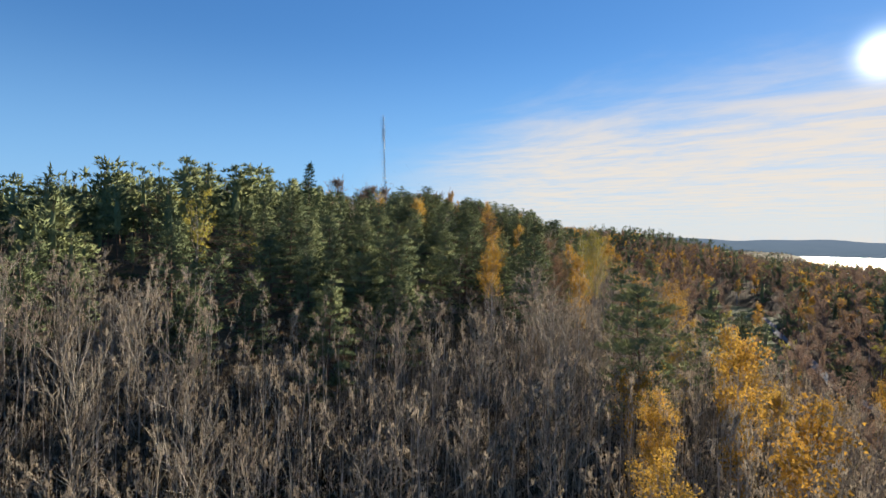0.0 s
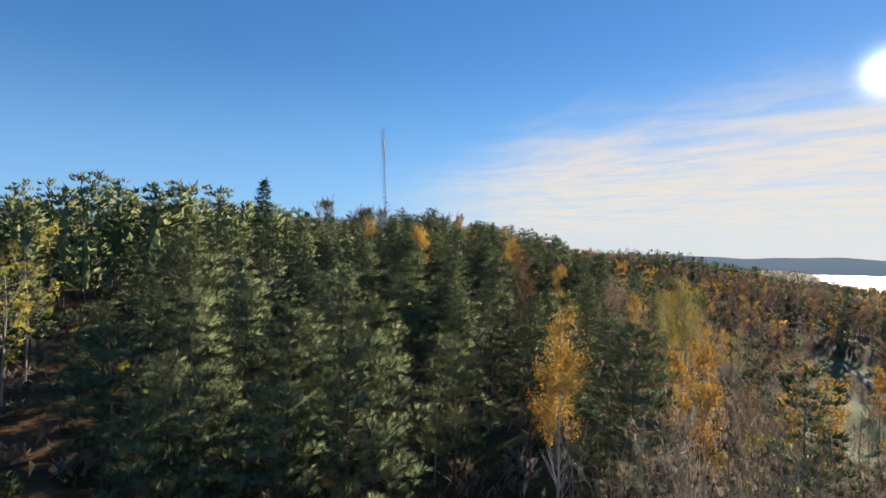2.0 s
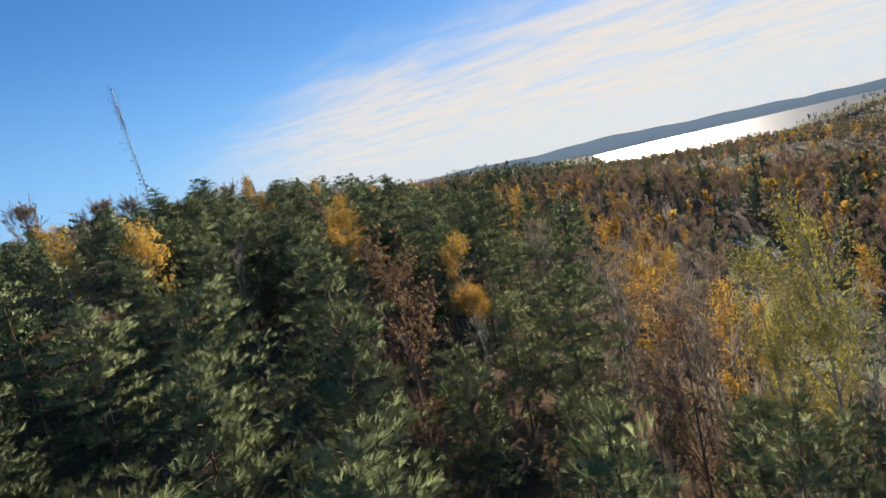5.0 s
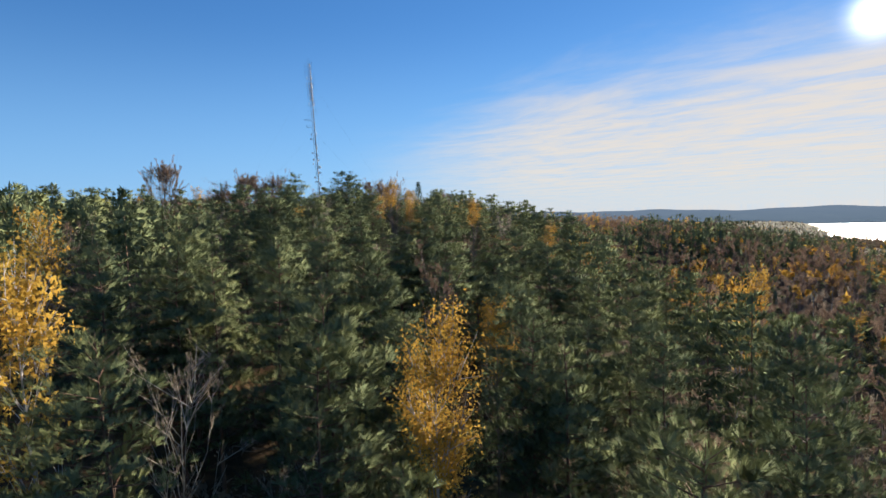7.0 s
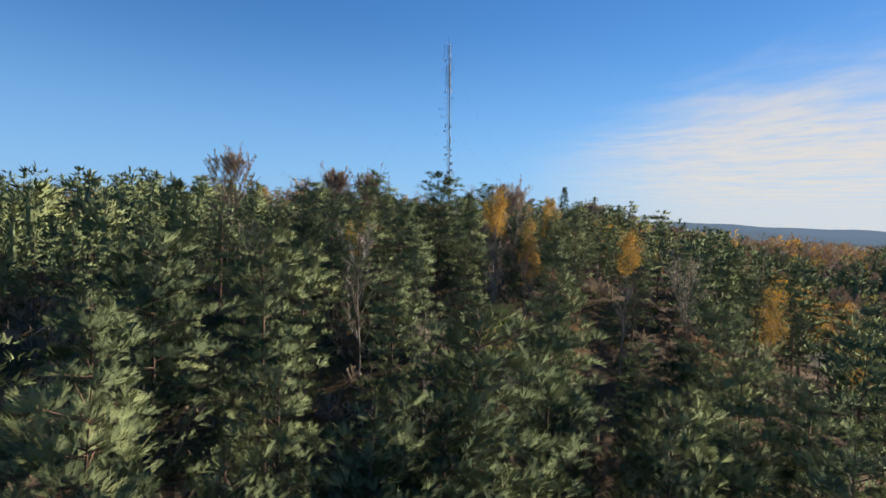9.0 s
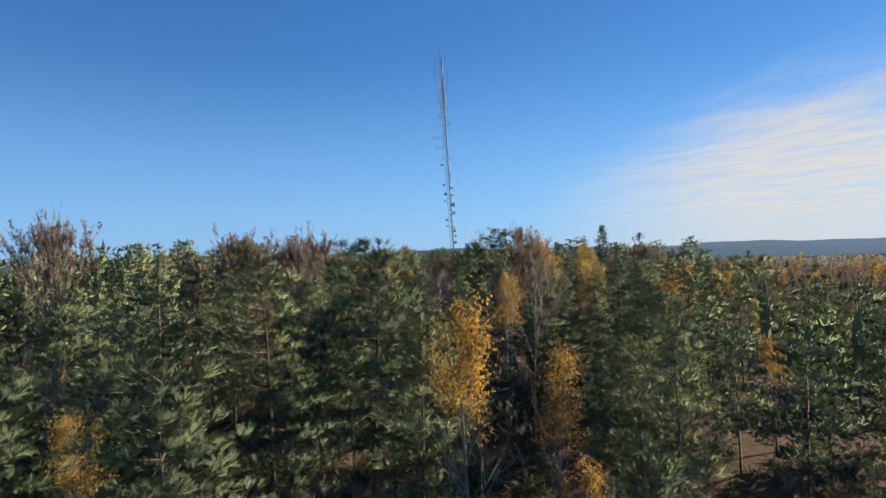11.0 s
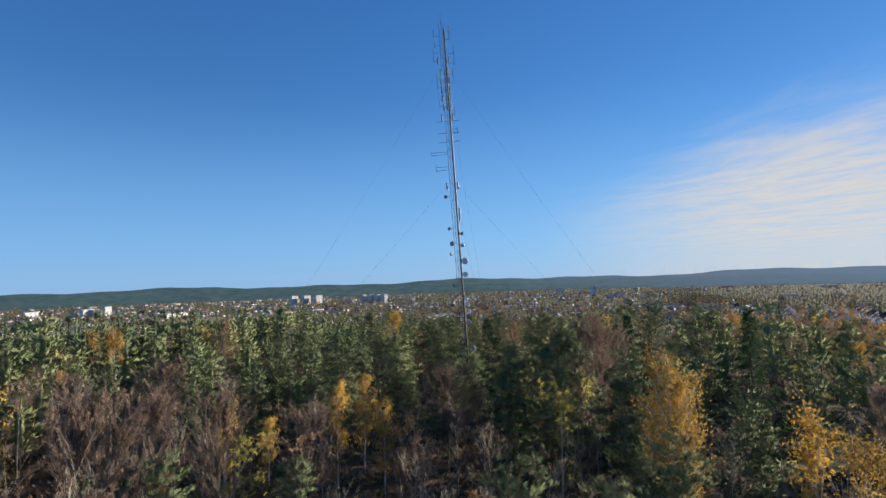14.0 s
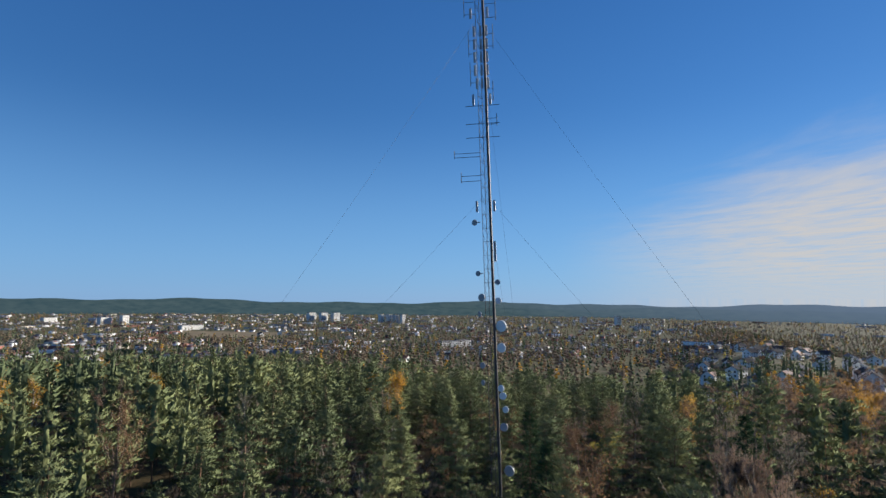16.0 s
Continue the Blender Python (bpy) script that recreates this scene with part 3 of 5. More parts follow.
    leaf.append(blades(base, rng.normal(size=(m, 3)) * 0.28 + np.array([[0, 0, 1.0]]), rng.uniform(0.4, 0.75, m) * size ** 0.5, rng.uniform(0.12, 0.22, m) * size ** 0.5, rng))
    wobble.append(np.zeros((m, 3)))
    if core is None:
        even = 1.0 if twigs else 0.5
        return joined(*wood), rounded(joined(*leaf), h, bare, rng, np.concatenate(wobble) * even, 0.06, 0.13 * even)
    # the close inner growth of a tree farther off
    seg, rings = core
    kk = np.linspace(0.02, 0.74, rings)[:, None] + rng.normal(size=(rings, seg)) * 0.25 / rings
    kk = np.clip(kk, 0, 0.78)
    wide = r * 0.26 * (0.95 - kk) ** (0.9 - 0.35 * round_top) * (0.6 + 0.4 * smooth(0, 0.22, kk)) * rng.uniform(0.72, 1.25, (rings, seg))
    ang = np.arange(seg) * 6.2832 / seg + rng.random() * 6 + rng.normal(size=(rings, seg)) * 0.15
    hull = on_trunk(line, bare + (1 - bare) * kk.ravel()) + np.stack([(np.cos(ang) * wide).ravel(), (np.sin(ang) * wide).ravel(), 0 * wide.ravel()], 1)
    c = np.arange(seg)
    c2 = (c + 1) % seg
    one = np.concatenate([np.stack([c, c2, c2 + seg], 1), np.stack([c, c2 + seg, c + seg], 1)])
    tri = np.concatenate([one + seg * q_ for q_ in range(rings - 1)])
    leaf.append((hull[tri].reshape(-1, 3), np.arange(3 * len(tri)).reshape(-1, 3)))
    wobble.append(rng.normal(size=(len(tri), 3)) * 0.2)
    v, t, vn, uv = rounded(joined(*leaf), h, bare, rng, np.concatenate(wobble) * 0.45, 0.05, 0.07)
    uv[-3 * len(tri):] = (0.5, 0.0)
    return joined(*wood), (v, t, vn, uv)


def clump_tree(seed, h=12.0, spread=2.6, clumps=6, seg=3):
    """A far leaf tree: a few uneven clumps of foliage over one another."""
    rng = np.random.default_rng(seed)
    f = np.linspace(0.34, 0.88, clumps)
    w = spread * np.sin(np.clip(f * 0.95, 0, 1) * np.pi) ** 0.6
    az = rng.random(clumps) * 6.28
    c = np.stack([np.cos(az) * w * 0.35, np.sin(az) * w * 0.35, f * h], 1)
    a = np.stack([np.cos(az), np.sin(az), 0 * az], 1)
    b = np.stack([-np.sin(az), np.cos(az), 0 * az], 1)
    return pads(c, a, b, w * 0.85, w * 0.85, h * 0.16 * np.ones(clumps), rng, seg)


def spruce_shape(seed, h=15.0, r=3.0, limbs=110, per=12, size=1.0):
    """Spruce: drooping limbs in a narrow cone."""
    rng = np.random.default_rng(seed)
    line = trunk_line(rng, h, 0.03)
    f = np.linspace(0.1, 0.985, limbs)
    az = np.arange(limbs) * 2.4 + rng.normal(size=limbs) * 0.3
    reach = r * (1 - f) ** 0.85 * rng.uniform(0.7, 1.15, limbs) + 0.15
    way = np.stack([np.cos(az), np.sin(az), -0.28 + 0.5 * f + rng.normal(size=limbs) * 0.07], 1)
    root = on_trunk(line, f)
    end = root + way * reach[:, None]
    wood = joined(prisms(line[:-1], line[1:], h * 0.011 * (1.05 - np.linspace(0, 0.8, 5)), h * 0.011 * (1.05 - np.linspace(0.2, 0.97, 5)), 6),
                  prisms(root, end, 0.03 + 0 * f, 0.01 + 0 * f, 3))
    n = limbs * per
    i = np.repeat(np.arange(limbs), per)
    s = rng.random(n) * 0.95 + 0.08
    base = root[i] + (end - root)[i] * s[:, None] + rng.normal(size=(n, 3)) * (0.13 * reach[i])[:, None] * np.array([[1, 1, 0.3]])
    out = way[i] * 0.8 + rng.normal(size=(n, 3)) * 0.45 + np.array([[0, 0, -0.15]])
    return wood, blades(base, out, rng.uniform(0.4, 0.8, n) * size, rng.uniform(0.16, 0.3, n) * size, rng)


def limb_tree(rng, h, spread, limbs, forks, bare=0.25, thick=0.012, upright=1.0):
    """Trunk, limbs and twigs of a leaf tree. Returns wood and the twigs' tips and ways."""
    line = trunk_line(rng, h, 0.16)
    f = np.sort(bare + (0.97 - bare) * rng.random(limbs))
    az = rng.random(limbs) * 2 * np.pi
    k = (f - bare) / (1 - bare)
    shape = np.sin(np.clip(k * 0.85 + 0.12, 0, 1) * np.pi) ** 0.7
    reach = spread * shape * rng.uniform(0.6, 1.15, limbs) + 0.3
    way = np.stack([np.cos(az), np.sin(az), upright * rng.uniform(0.7, 1.5, limbs)], 1)
    way /= np.linalg.norm(way, axis=1, keepdims=True)
    root = on_trunk(line, f)
    length = np.minimum(reach / np.maximum(np.hypot(way[:, 0], way[:, 1]), 0.3), (1.06 - f) * h + 0.8)
    mid = root + way * (length * 0.5)[:, None]
    way2 = way + np.array([[0, 0, 0.25]]) + rng.normal(size=(limbs, 3)) * 0.16
    end = mid + way2 * (length * 0.5)[:, None]
    rt = h * thick
    wood = [prisms(line[:-1], line[1:], rt * (1.05 - np.linspace(0, 0.8, 5)), rt * (1.05 - np.linspace(0.2, 0.95, 5)), 5),
            prisms(root, mid, rt * 0.42 * (1.1 - 0.8 * f), rt * 0.26 * (1.1 - 0.8 * f), 3), prisms(mid, end, rt * 0.26 * (1.1 - 0.8 * f), 0.006 + 0 * f, 3)]
    n = limbs * forks
    i = np.repeat(np.arange(limbs), forks)
    s = rng.uniform(0.15, 0.95, n)
    at = np.where((s < 0.5)[:, None], root[i] + (mid - root)[i] * (s * 2)[:, None], mid[i] + (end - mid)[i] * ((s - 0.5) * 2)[:, None])
    w3 = way[i] * 0.8 + rng.normal(size=(n, 3)) * 0.42 + np.array([[0, 0, 0.35]])
    ln = rng.uniform(0.25, 0.5, n) * length[i] * (1.1 - 0.5 * s) + 0.2
    tip = at + w3 * ln[:, None]
    if n:
        wood.append(prisms(at, tip, 0.022 + 0 * s, 0.006 + 0 * s, 3))
    return joined(*wood), at, tip, line


def birch_shape(seed, h=14.0, spread=2.4, limbs=34, forks=5, leaves=2400, size=0.2, top=0.0):
    rng = np.random.default_rng(seed)
    wood, at, tip, _ = limb_tree(rng, h, spread * 0.8, limbs, forks, 0.20, 0.0085, 1.5)
    keep = np.flatnonzero(at[:, 2] >= top * h)
    i = rng.choice(keep, leaves)
    s = rng.random(leaves) ** 0.7 * 1.05
    base = at[i] + (tip - at)[i] * s[:, None] + rng.normal(size=(leaves, 3)) * 0.24
    base[:, 2] -= rng.random(leaves) ** 2 * 0.5
    way = rng.normal(size=(leaves, 3)) + np.array([[0, 0, -0.6]])
    leaf = blades(base, way, rng.uniform(0.8, 1.5, leaves) * size, rng.uniform(0.7, 1.2, leaves) * size, rng)
    return wood, rounded(leaf, h, 0.2, rng, rng.normal(size=(leaves, 3)) * 0.35)


def bare_shape(seed, h=13.0, spread=1.7, limbs=26, forks=7, thick=0.0075, bare=0.2, haze=150, size=1.0):
    """Leafless tree: wood, and sprays of fine twigs at the ends of its limbs."""
    rng = np.random.default_rng(seed)
    wood, at, tip, _ = limb_tree(rng, h, spread, limbs, forks, bare, thick, 1.8)
    i = rng.integers(0, len(at), haze)
    base = at[i] + (tip - at)[i] * (rng.random(haze) * 0.8)[:, None]
    out = (tip - at)[i] + rng.normal(size=(haze, 3)) * 0.25 + np.array([[0, 0, 0.5]])
    return wood, fans(base, out, rng.uniform(0.8, 1.5, haze) * size, rng.uniform(0.35, 0.8, haze) * size, rng)


# where the ground is open, and which trees stand where
PATHLINE = ((0, 0), (0, 80), (13, 150), (5, 212), (-22, 290), (-38, 350), (-60, 430))


def from_line(x, y):
    """Distance on the plan from the middle line of the wood that the flight follows."""
    best = np.full(np.shape(x), 1e9)
    for (ax, ay), (bx, by) in zip(PATHLINE[:-1], PATHLINE[1:]):
        dx, dy = bx - ax, by - ay
        k = np.clip(((x - ax) * dx + (y - ay) * dy) / (dx * dx + dy * dy), 0, 1)
        best = np.minimum(best, np.hypot(x - ax - k * dx, y - ay - k * dy))
    return best


def fbm(x, y, scale, seed):
    return np.array([noise.noise((a * scale, b * scale, seed)) for a, b in zip(x, y)])


def scatter(rng, x0, x1, y0, y1, step):
    gx, gy = np.meshgrid(np.arange(x0, x1, step), np.arange(y0, y1, step), indexing="ij")
    gx = gx + rng.uniform(-0.42, 0.42, gx.shape) * step
    gy = gy + rng.uniform(-0.42, 0.42, gy.shape) * step
    return gx.ravel(), gy.ravel()


def tree_thing(name, wood, leaves, bark, leaf, label, category, group, m):
    root = new(name)
    root.matrix_basis = m
    tagged(root, label, category, group)
    w = new("trunk", mesh_from("trunk", *wood, [bark]))
    w.parent = root
    if leaves is not None:
        c = new("crown", mesh_from("crown", *leaves[:2], [leaf], None, *(leaves[2:] if len(leaves) > 2 else ())))
        c.parent = root
    return root


def stuff(name, shapes, mats, xs, ys, zs, scales, rng, label, category, squash=(0.95, 1.22)):
    """Many trees joined into one mesh. shapes: (wood, leaves) pairs."""
    packs = []
    for wood, leaves in shapes:
        sets = [wood] if leaves is None else ([leaves] if wood is None else [wood, leaves])
        v, t = joined(*(s[:2] for s in sets))
        uv = np.concatenate([s[3] if len(s) > 3 else np.zeros((len(s[0]), 2)) for s in sets])
        nr = np.concatenate([s[2] if len(s) > 2 else np.zeros_like(s[0]) for s in sets])
        mat = np.concatenate([np.full(len(s[1]), 1 if (s is leaves and leaves is not None) else 0) for s in sets])
        packs.append((v, t, mat, nr, uv))
    vs, ts, ms, ns, us, k = [], [], [], [], [], 0
    for x, y, z, s in zip(xs, ys, zs, scales):
        v, t, mat, nr, uv = packs[rng.integers(len(packs))]
        a = rng.random() * 2 * np.pi
        c, sn = np.cos(a) * s * rng.uniform(*squash), np.sin(a) * s * rng.uniform(*squash)
        w = np.empty_like(v)
        w[:, 0] = v[:, 0] * c - v[:, 1] * sn + x
        w[:, 1] = v[:, 0] * sn + v[:, 1] * c + y
        w[:, 2] = v[:, 2] * s + z
        vs.append(w)
        us.append(uv)
        ns.append(np.stack([nr[:, 0] * np.cos(a) - nr[:, 1] * np.sin(a), nr[:, 0] * np.sin(a) + nr[:, 1] * np.cos(a), nr[:, 2]], 1))
        ts.append(t + k)
        ms.append(mat)
        k += len(v)
    ns = np.concatenate(ns)
    me = mesh_from(name, np.concatenate(vs), np.concatenate(ts), mats, np.concatenate(ms), *((ns, np.concatenate(us)) if np.any(ns) else ()))
    tagged(new(name, me), label, category, kind="stuff")


# trees that stand out: x, y, height
GOLDEN = [(5.5, 233, 13), (80, 262, 16), (34.3, 94.6, 12), (43.3, 150, 14), (-12.9, 220.4, 12), (-19.4, 168.2, 14)]
GOLDEN_BEYOND = [(-57.1, 314.2, 11), (-53, 317, 8.5), (17.1, 220.3, 15), (30.4, 220, 14), (39.7, 226.4, 11), (17.7, 301.3, 14), (25.2, 321.9, 13), (48.3, 376.2, 14),
    (-7.1, 277.3, 13), (-5.9, 320.4, 13), (-135.7, 364.9, 13), (-123.2, 382.7, 13), (-17.8, 397.7, 13), (-5.6, 366.1, 11), (13.5, 423.2, 14), (22, 446.6, 14),
    (-135.3, 358.2, 14), (10, 24, 12.5), (22, 39, 16), (18, 26, 15), (26, 46, 13), (86, 149.5, 14), (14, 34, 12)]
RUSTY = [(33.8, 101.5, 9), (11.9, 206.1, 8), (-77.5, 337, 16), (-18.5, 388.2, 14), (-30.2, 324.5, 11), (-30.9, 360.6, 15), (-28.8, 382.3, 14), (21.5, 99.9, 11),
    (19.3, 93.1, 12)]
LEAFLESS = [(-67.4, 314.5, 13), (-46, 301, 13), (-40, 306, 11), (12, 318, 13), (33, 322, 13), (-3, 270.5, 15), (-56.8, 296.8, 14), (-38.9, 260.5, 12),
    (-52.4, 299.8, 14), (-14.5, 353.5, 14), (-74.2, 307.9, 12), (-34, 329.4, 12)]
TALL_SPRUCE = [(-37, 361.6, 17), (-34.1, 357, 15), (-12, 372, 18), (60, 420, 14)]
BROAD_GOLDEN, YELLOW_GREEN, SLENDER = [], [], []
# the same with the elevation of their tops: x, y, top
GOLDEN_TOPS = [(7.3, 75.3, 5.2), (21.6, 84.7, 2), (29, 124, 3.3), (19, 132.8, 7.4), (-5.7, 149, 14.1), (63.6, 216.4, 5.5), (11.7, 146.5, 12.8),
    (75, 277, 1.2), (48.3, 212, 3.2), (42.2, 250.2, 13.5), (43.5, 246.5, 11.2), (7, 227, 16.1), (44.5, 186.5, 7.5), (3.2, 223.8, 24), (-3.5, 263, 22.6),
    (26.9, 341, 19), (29, 311, 16.3), (16, 289.5, 21), (14.3, 287.6, 20.4), (51, 409, 17.4), (-43.6, 324, 23.5), (-44.4, 318.7, 23.4), (-68, 385, 27.7),
    (-60.8, 290.1, 27.3), (-49.5, 280.7, 22.9), (1.4, 303.9, 25.6), (-103, 338, 27.8), (20.6, 257.3, 17.1)]
BROAD_TOPS = [(-7.4, 306.7, 27.8), (2.6, 297.7, 24.7)]
YELLOW_GREEN_TOPS = [(31.6, 112.3, 5.6), (29.6, 114.2, 3.9)]
RUSTY_TOPS = [(-39, 253, 25), (10.2, 120, 8.6), (21.5, 111.5, 3.7), (-19, 264, 22.9), (19.3, 234.5, 13.4), (-26.5, 336.8, 28.4), (-25.8, 317, 23.6), (-30.9, 306.9, 22.3)]
LEAFLESS_TOPS = [(-33, 256, 25), (-28.5, 259.5, 24.6), (-36.5, 262.5, 25.2), (-48, 244.3, 26.4), (-15.1, 328.9, 27.5), (-40.5, 284.5, 26)]
SLENDER_TOPS = [(11.5, 162, 12.1), (1.6, 247.2, 23.7), (-18, 170, 15), (-3.8, 248, 19.5)]
SPRUCE_TOPS = [(-30, 124.5, 21.1), (3, 336.3, 31.3)]
PINES_BELOW = [(-17.4, 53, 1.2), (-14.6, 63.6, 2.2), (-9.4, 49, 1), (-23, 58, 2.5), (-4, 58.5, -0.5), (-20.5, 46.5, 0.5), (14.5, 108.2, 2.8), (20.1, 106.5, 1.6), (24, 105, 0.8), (-16.2, 80.8, 7.7), (-17.8, 75.2, 7.1), (-9.9, 87.1, 8.2), (-5.8, 68.8, 4.3), (-22.4, 82.9, 10.7), (-23.1, 88.4, 10), (4.8, 104.5, 6.5), (7, 86.3, 4.9),
    (-21.8, 72.3, 6), (-5.8, 78.8, 6.4), (-9.9, 71.1, 5.8), (-9.1, 66, 2.4), (-12.6, 65.2, 3.3), (0.4, 80.1, 2.9), (-0.3, 124.3, 9.4), (-7.4, 128.6, 10.2),
    (6.4, 113.6, 7.8), (11.2, 102.4, 5.5), (18, 103.3, 3.4)]
PINES_MIDWAY = [(-4.5, 178.5, 16.8), (-11, 177, 17.6), (-14, 171, 17.2), (-15.5, 180, 18.3), (-8.4, 169.2, 17.2), (0.9, 161, 15.5), (16.6, 168.1, 11.6), (12.2, 172, 14.3), (15.3, 178.1, 12.4), (25.5, 215.3, 13.6), (-2.7, 160.6, 14.4),
    (-5.5, 161.2, 14.9), (8.1, 161.6, 13.7), (-9.7, 160.3, 15.5), (16.4, 153.2, 11.2), (17.7, 150.9, 10.8), (-6.7, 166, 13.4), (6.3, 163.4, 14), (-0.3, 169, 13.1),
    (26.3, 177.6, 11), (1.6, 173.1, 15.4), (7.9, 177.9, 14.8), (9.8, 179.5, 13.9), (5.7, 173.8, 14.1), (10.4, 182.6, 16.6), (12.4, 189.8, 17.8), (21.3, 191.3, 15.1),
    (24.3, 191.9, 13.1), (-2.3, 187.7, 18.8), (-6.1, 183.7, 18.7)]
PINES_ABOVE = [(-60, 227.4, 25), (-13.6, 216.9, 22.6), (-17.7, 239.8, 26.5), (-7.9, 237.7, 26.3), (-9.7, 234, 22.2), (-29.5, 240.5, 24.5), (8, 240.8, 19.9),
    (9.6, 238, 19.8), (-34, 250.2, 25.2), (11.2, 235, 21.6), (-40.8, 256.8, 25.9), (-22, 250.9, 23.1), (-25.7, 263.8, 25.2), (-5.1, 253.2, 21.6), (0.9, 258.2, 23.6),
    (9.6, 264.2, 24.2), (-37.8, 286.8, 25.7), (-15.9, 289.7, 25.5), (-10.7, 290.2, 25.1), (-18.9, 324.7, 30.3), (-52.2, 356.9, 26.9), (-76.5, 329.4, 26.4),
    (-53.4, 387.3, 27.7), (-69, 347.8, 28)]
for tall, tops in ((GOLDEN, GOLDEN_TOPS), (BROAD_GOLDEN, BROAD_TOPS), (YELLOW_GREEN, YELLOW_GREEN_TOPS), (RUSTY, RUSTY_TOPS), (LEAFLESS, LEAFLESS_TOPS), (SLENDER, SLENDER_TOPS), (TALL_SPRUCE, SPRUCE_TOPS)):
    tall += [(tx, ty, top - float(ground_z(tx, ty)) + 0.15) for tx, ty, top in tops]


ROW_HOUSES = [(66 + 3.4 * (k % 10) + 25 * (k // 10), 598 + 17 * (k % 10) + 7 * (k // 10)) for k in range(30)]
FIELD = ((-857, 1078), (-689, 1142), (-827, 1359), (-1075, 1282))


STREAM = ((119, 208), (111, 184), (103, 162), (90, 126), (84, 96))
CLEARING = (72, 130, 120, 216, 13)


def in_clearing(x, y):
    """The long open strip of meadow that leads down to the stream."""
    ax, ay, bx, by, half = CLEARING
    dx, dy = bx - ax, by - ay
    k = ((x - ax) * dx + (y - ay) * dy) / (dx * dx + dy * dy)
    off = np.hypot(x - ax - k * dx, y - ay - k * dy)
    return (k > 0) & (k < 1) & (off < half * (0.75 + 0.25 * np.sin(k * 9)))


def in_field(x, y):
    inside = np.ones(np.shape(x), bool)
    for (ax, ay), (bx, by) in zip(FIELD, FIELD[1:] + FIELD[:1]):
        inside &= (bx - ax) * (y - ay) - (by - ay) * (x - ax) > 0
    return inside


def plant():
    rng = np.random.default_rng(11)
    # tall pines stand wide apart, leaf trees closer, with young pines in between
    x1, y1 = scatter(rng, -190, 235, 12, 470, 8.0)
    x2, y2 = scatter(rng, -190, 235, 12, 470, 5.9)
    x, y, wide_apart = np.concatenate([x1, x2]), np.concatenate([y1, y2]), np.arange(len(x1) + len(x2)) < len(x1)
    # only the wedge ahead of the flight
    ok = (y > 14) & (np.abs(x) < 60 + 0.95 * (y - 0)) & (x > -170)
    x, y, wide_apart = x[ok], y[ok], wide_apart[ok]
    z = ground_z(x, y)
    thick = fbm(x, y, 0.035, 3.0)
    kindn = fbm(x, y, 0.03, 9.0) + 0.35 * rng.normal(size=len(x))
    dist = from_line(x, y)
    u = rng.random(len(x))
    kind = np.zeros(len(x), int)               # 0 pine, 1 bare, 2 golden, 3 rust or olive, 4 spruce
    valley = (x > 13 + 34 * smooth(95, 165, y) + 8 * thick) & (y < 330)
    thicket = (y < 50 + 22 * smooth(-14, 8, x) + 8 * thick) & (x > -75)
    kind[thicket] = 1
    kind[thicket & (u > 0.975)] = 0
    kind[thicket & (x > 12) & (u < 0.12)] = 2
    kind[valley & ~thicket] = np.select([u < 0.74, u < 0.82, u < 0.87, u < 0.985], [1, 2, 3, 0], 4)[valley & ~thicket]
    mixed = ~valley & ~thicket & (kindn > 0.42)
    kind[mixed] = np.select([u < 0.22, u < 0.245, u < 0.40], [1, 2, 3], 0)[mixed]
    few = ~valley & ~thicket & ~mixed
    kind[few & (u < 0.004)] = 2
    kind[few & (u > 0.985)] = 1
    brown = ((np.hypot((x + 44) / 33, (y - 296) / 28) < 1) & (u < 0.9)) | ((np.hypot((x - 20) / 26, (y - 312) / 20) < 1) & (u < 0.55)) | ((np.hypot((x - 4) / 26, (y - 352) / 26) < 1) & (u < 0.26)) | ((np.hypot((x + 10) / 26, (y - 392) / 14) < 1) & (u < 0.35)) | ((y > 402) & (x > -12) & (x < 120) & (u < 0.8))
    young = np.zeros(len(x), bool)
    pick = rng.random(len(x))
    young[(kind == 0) & ~wide_apart & (pick < 0.20)] = True
    kind[brown] = np.select([u < 0.60, u < 0.87], [1, 3], 2)[brown]
    ok = np.where((kind == 0) | (kind == 4), wide_apart | (young & ~brown), ~wide_apart)
    x, y, z, kind, dist, u, young = x[ok], y[ok], z[ok], kind[ok], dist[ok], u[ok], young[ok]
    marked = PINES_BELOW + PINES_MIDWAY + PINES_ABOVE
    for mx, my, _ in GOLDEN + GOLDEN_BEYOND + BROAD_GOLDEN + YELLOW_GREEN + RUSTY + LEAFLESS + SLENDER + TALL_SPRUCE + marked:
        far = np.hypot(x - mx, y - my) > 4.4
        x, y, z, kind, dist, u, young = x[far], y[far], z[far], kind[far], dist[far], u[far], young[far]
    kind[(kind == 2) & (((x < 10) & (y < 140)) | ((dist < 34) & (y > 135) & (y < 300)))] = 0
    far = ~in_clearing(x, y)
    x, y, z, kind, dist, u, young = x[far], y[far], z[far], kind[far], dist[far], u[far], young[far]
    gap = fbm(x, y, 0.06, 21.0) > 0.42
    keep = ~(gap & (u < 0.75)) & (np.hypot(x + 38, y - 350) > 4.0)
    x, y, z, kind, dist, young = x[keep], y[keep], z[keep], kind[keep], dist[keep], young[keep]
    tall = np.array([noise.noise((a * 0.05, b * 0.05, 5.0)) for a, b in zip(x, y)])
    scale = np.clip(0.88 + 0.18 * tall + rng.normal(size=len(x)) * 0.13, 0.5, 1.08)
    near_line = (dist < 9) & (y < 320)
    scale[near_line] = np.minimum(scale[near_line], 0.74)
    crest = (x < -16) & (y > 225) & (y < 335)
    scale[crest] *= 1.1
    scale[kind != 0] *= 0.92
    small = young & (kind == 0)
    scale[small] = rng.uniform(0.28, 0.6, int(small.sum()))
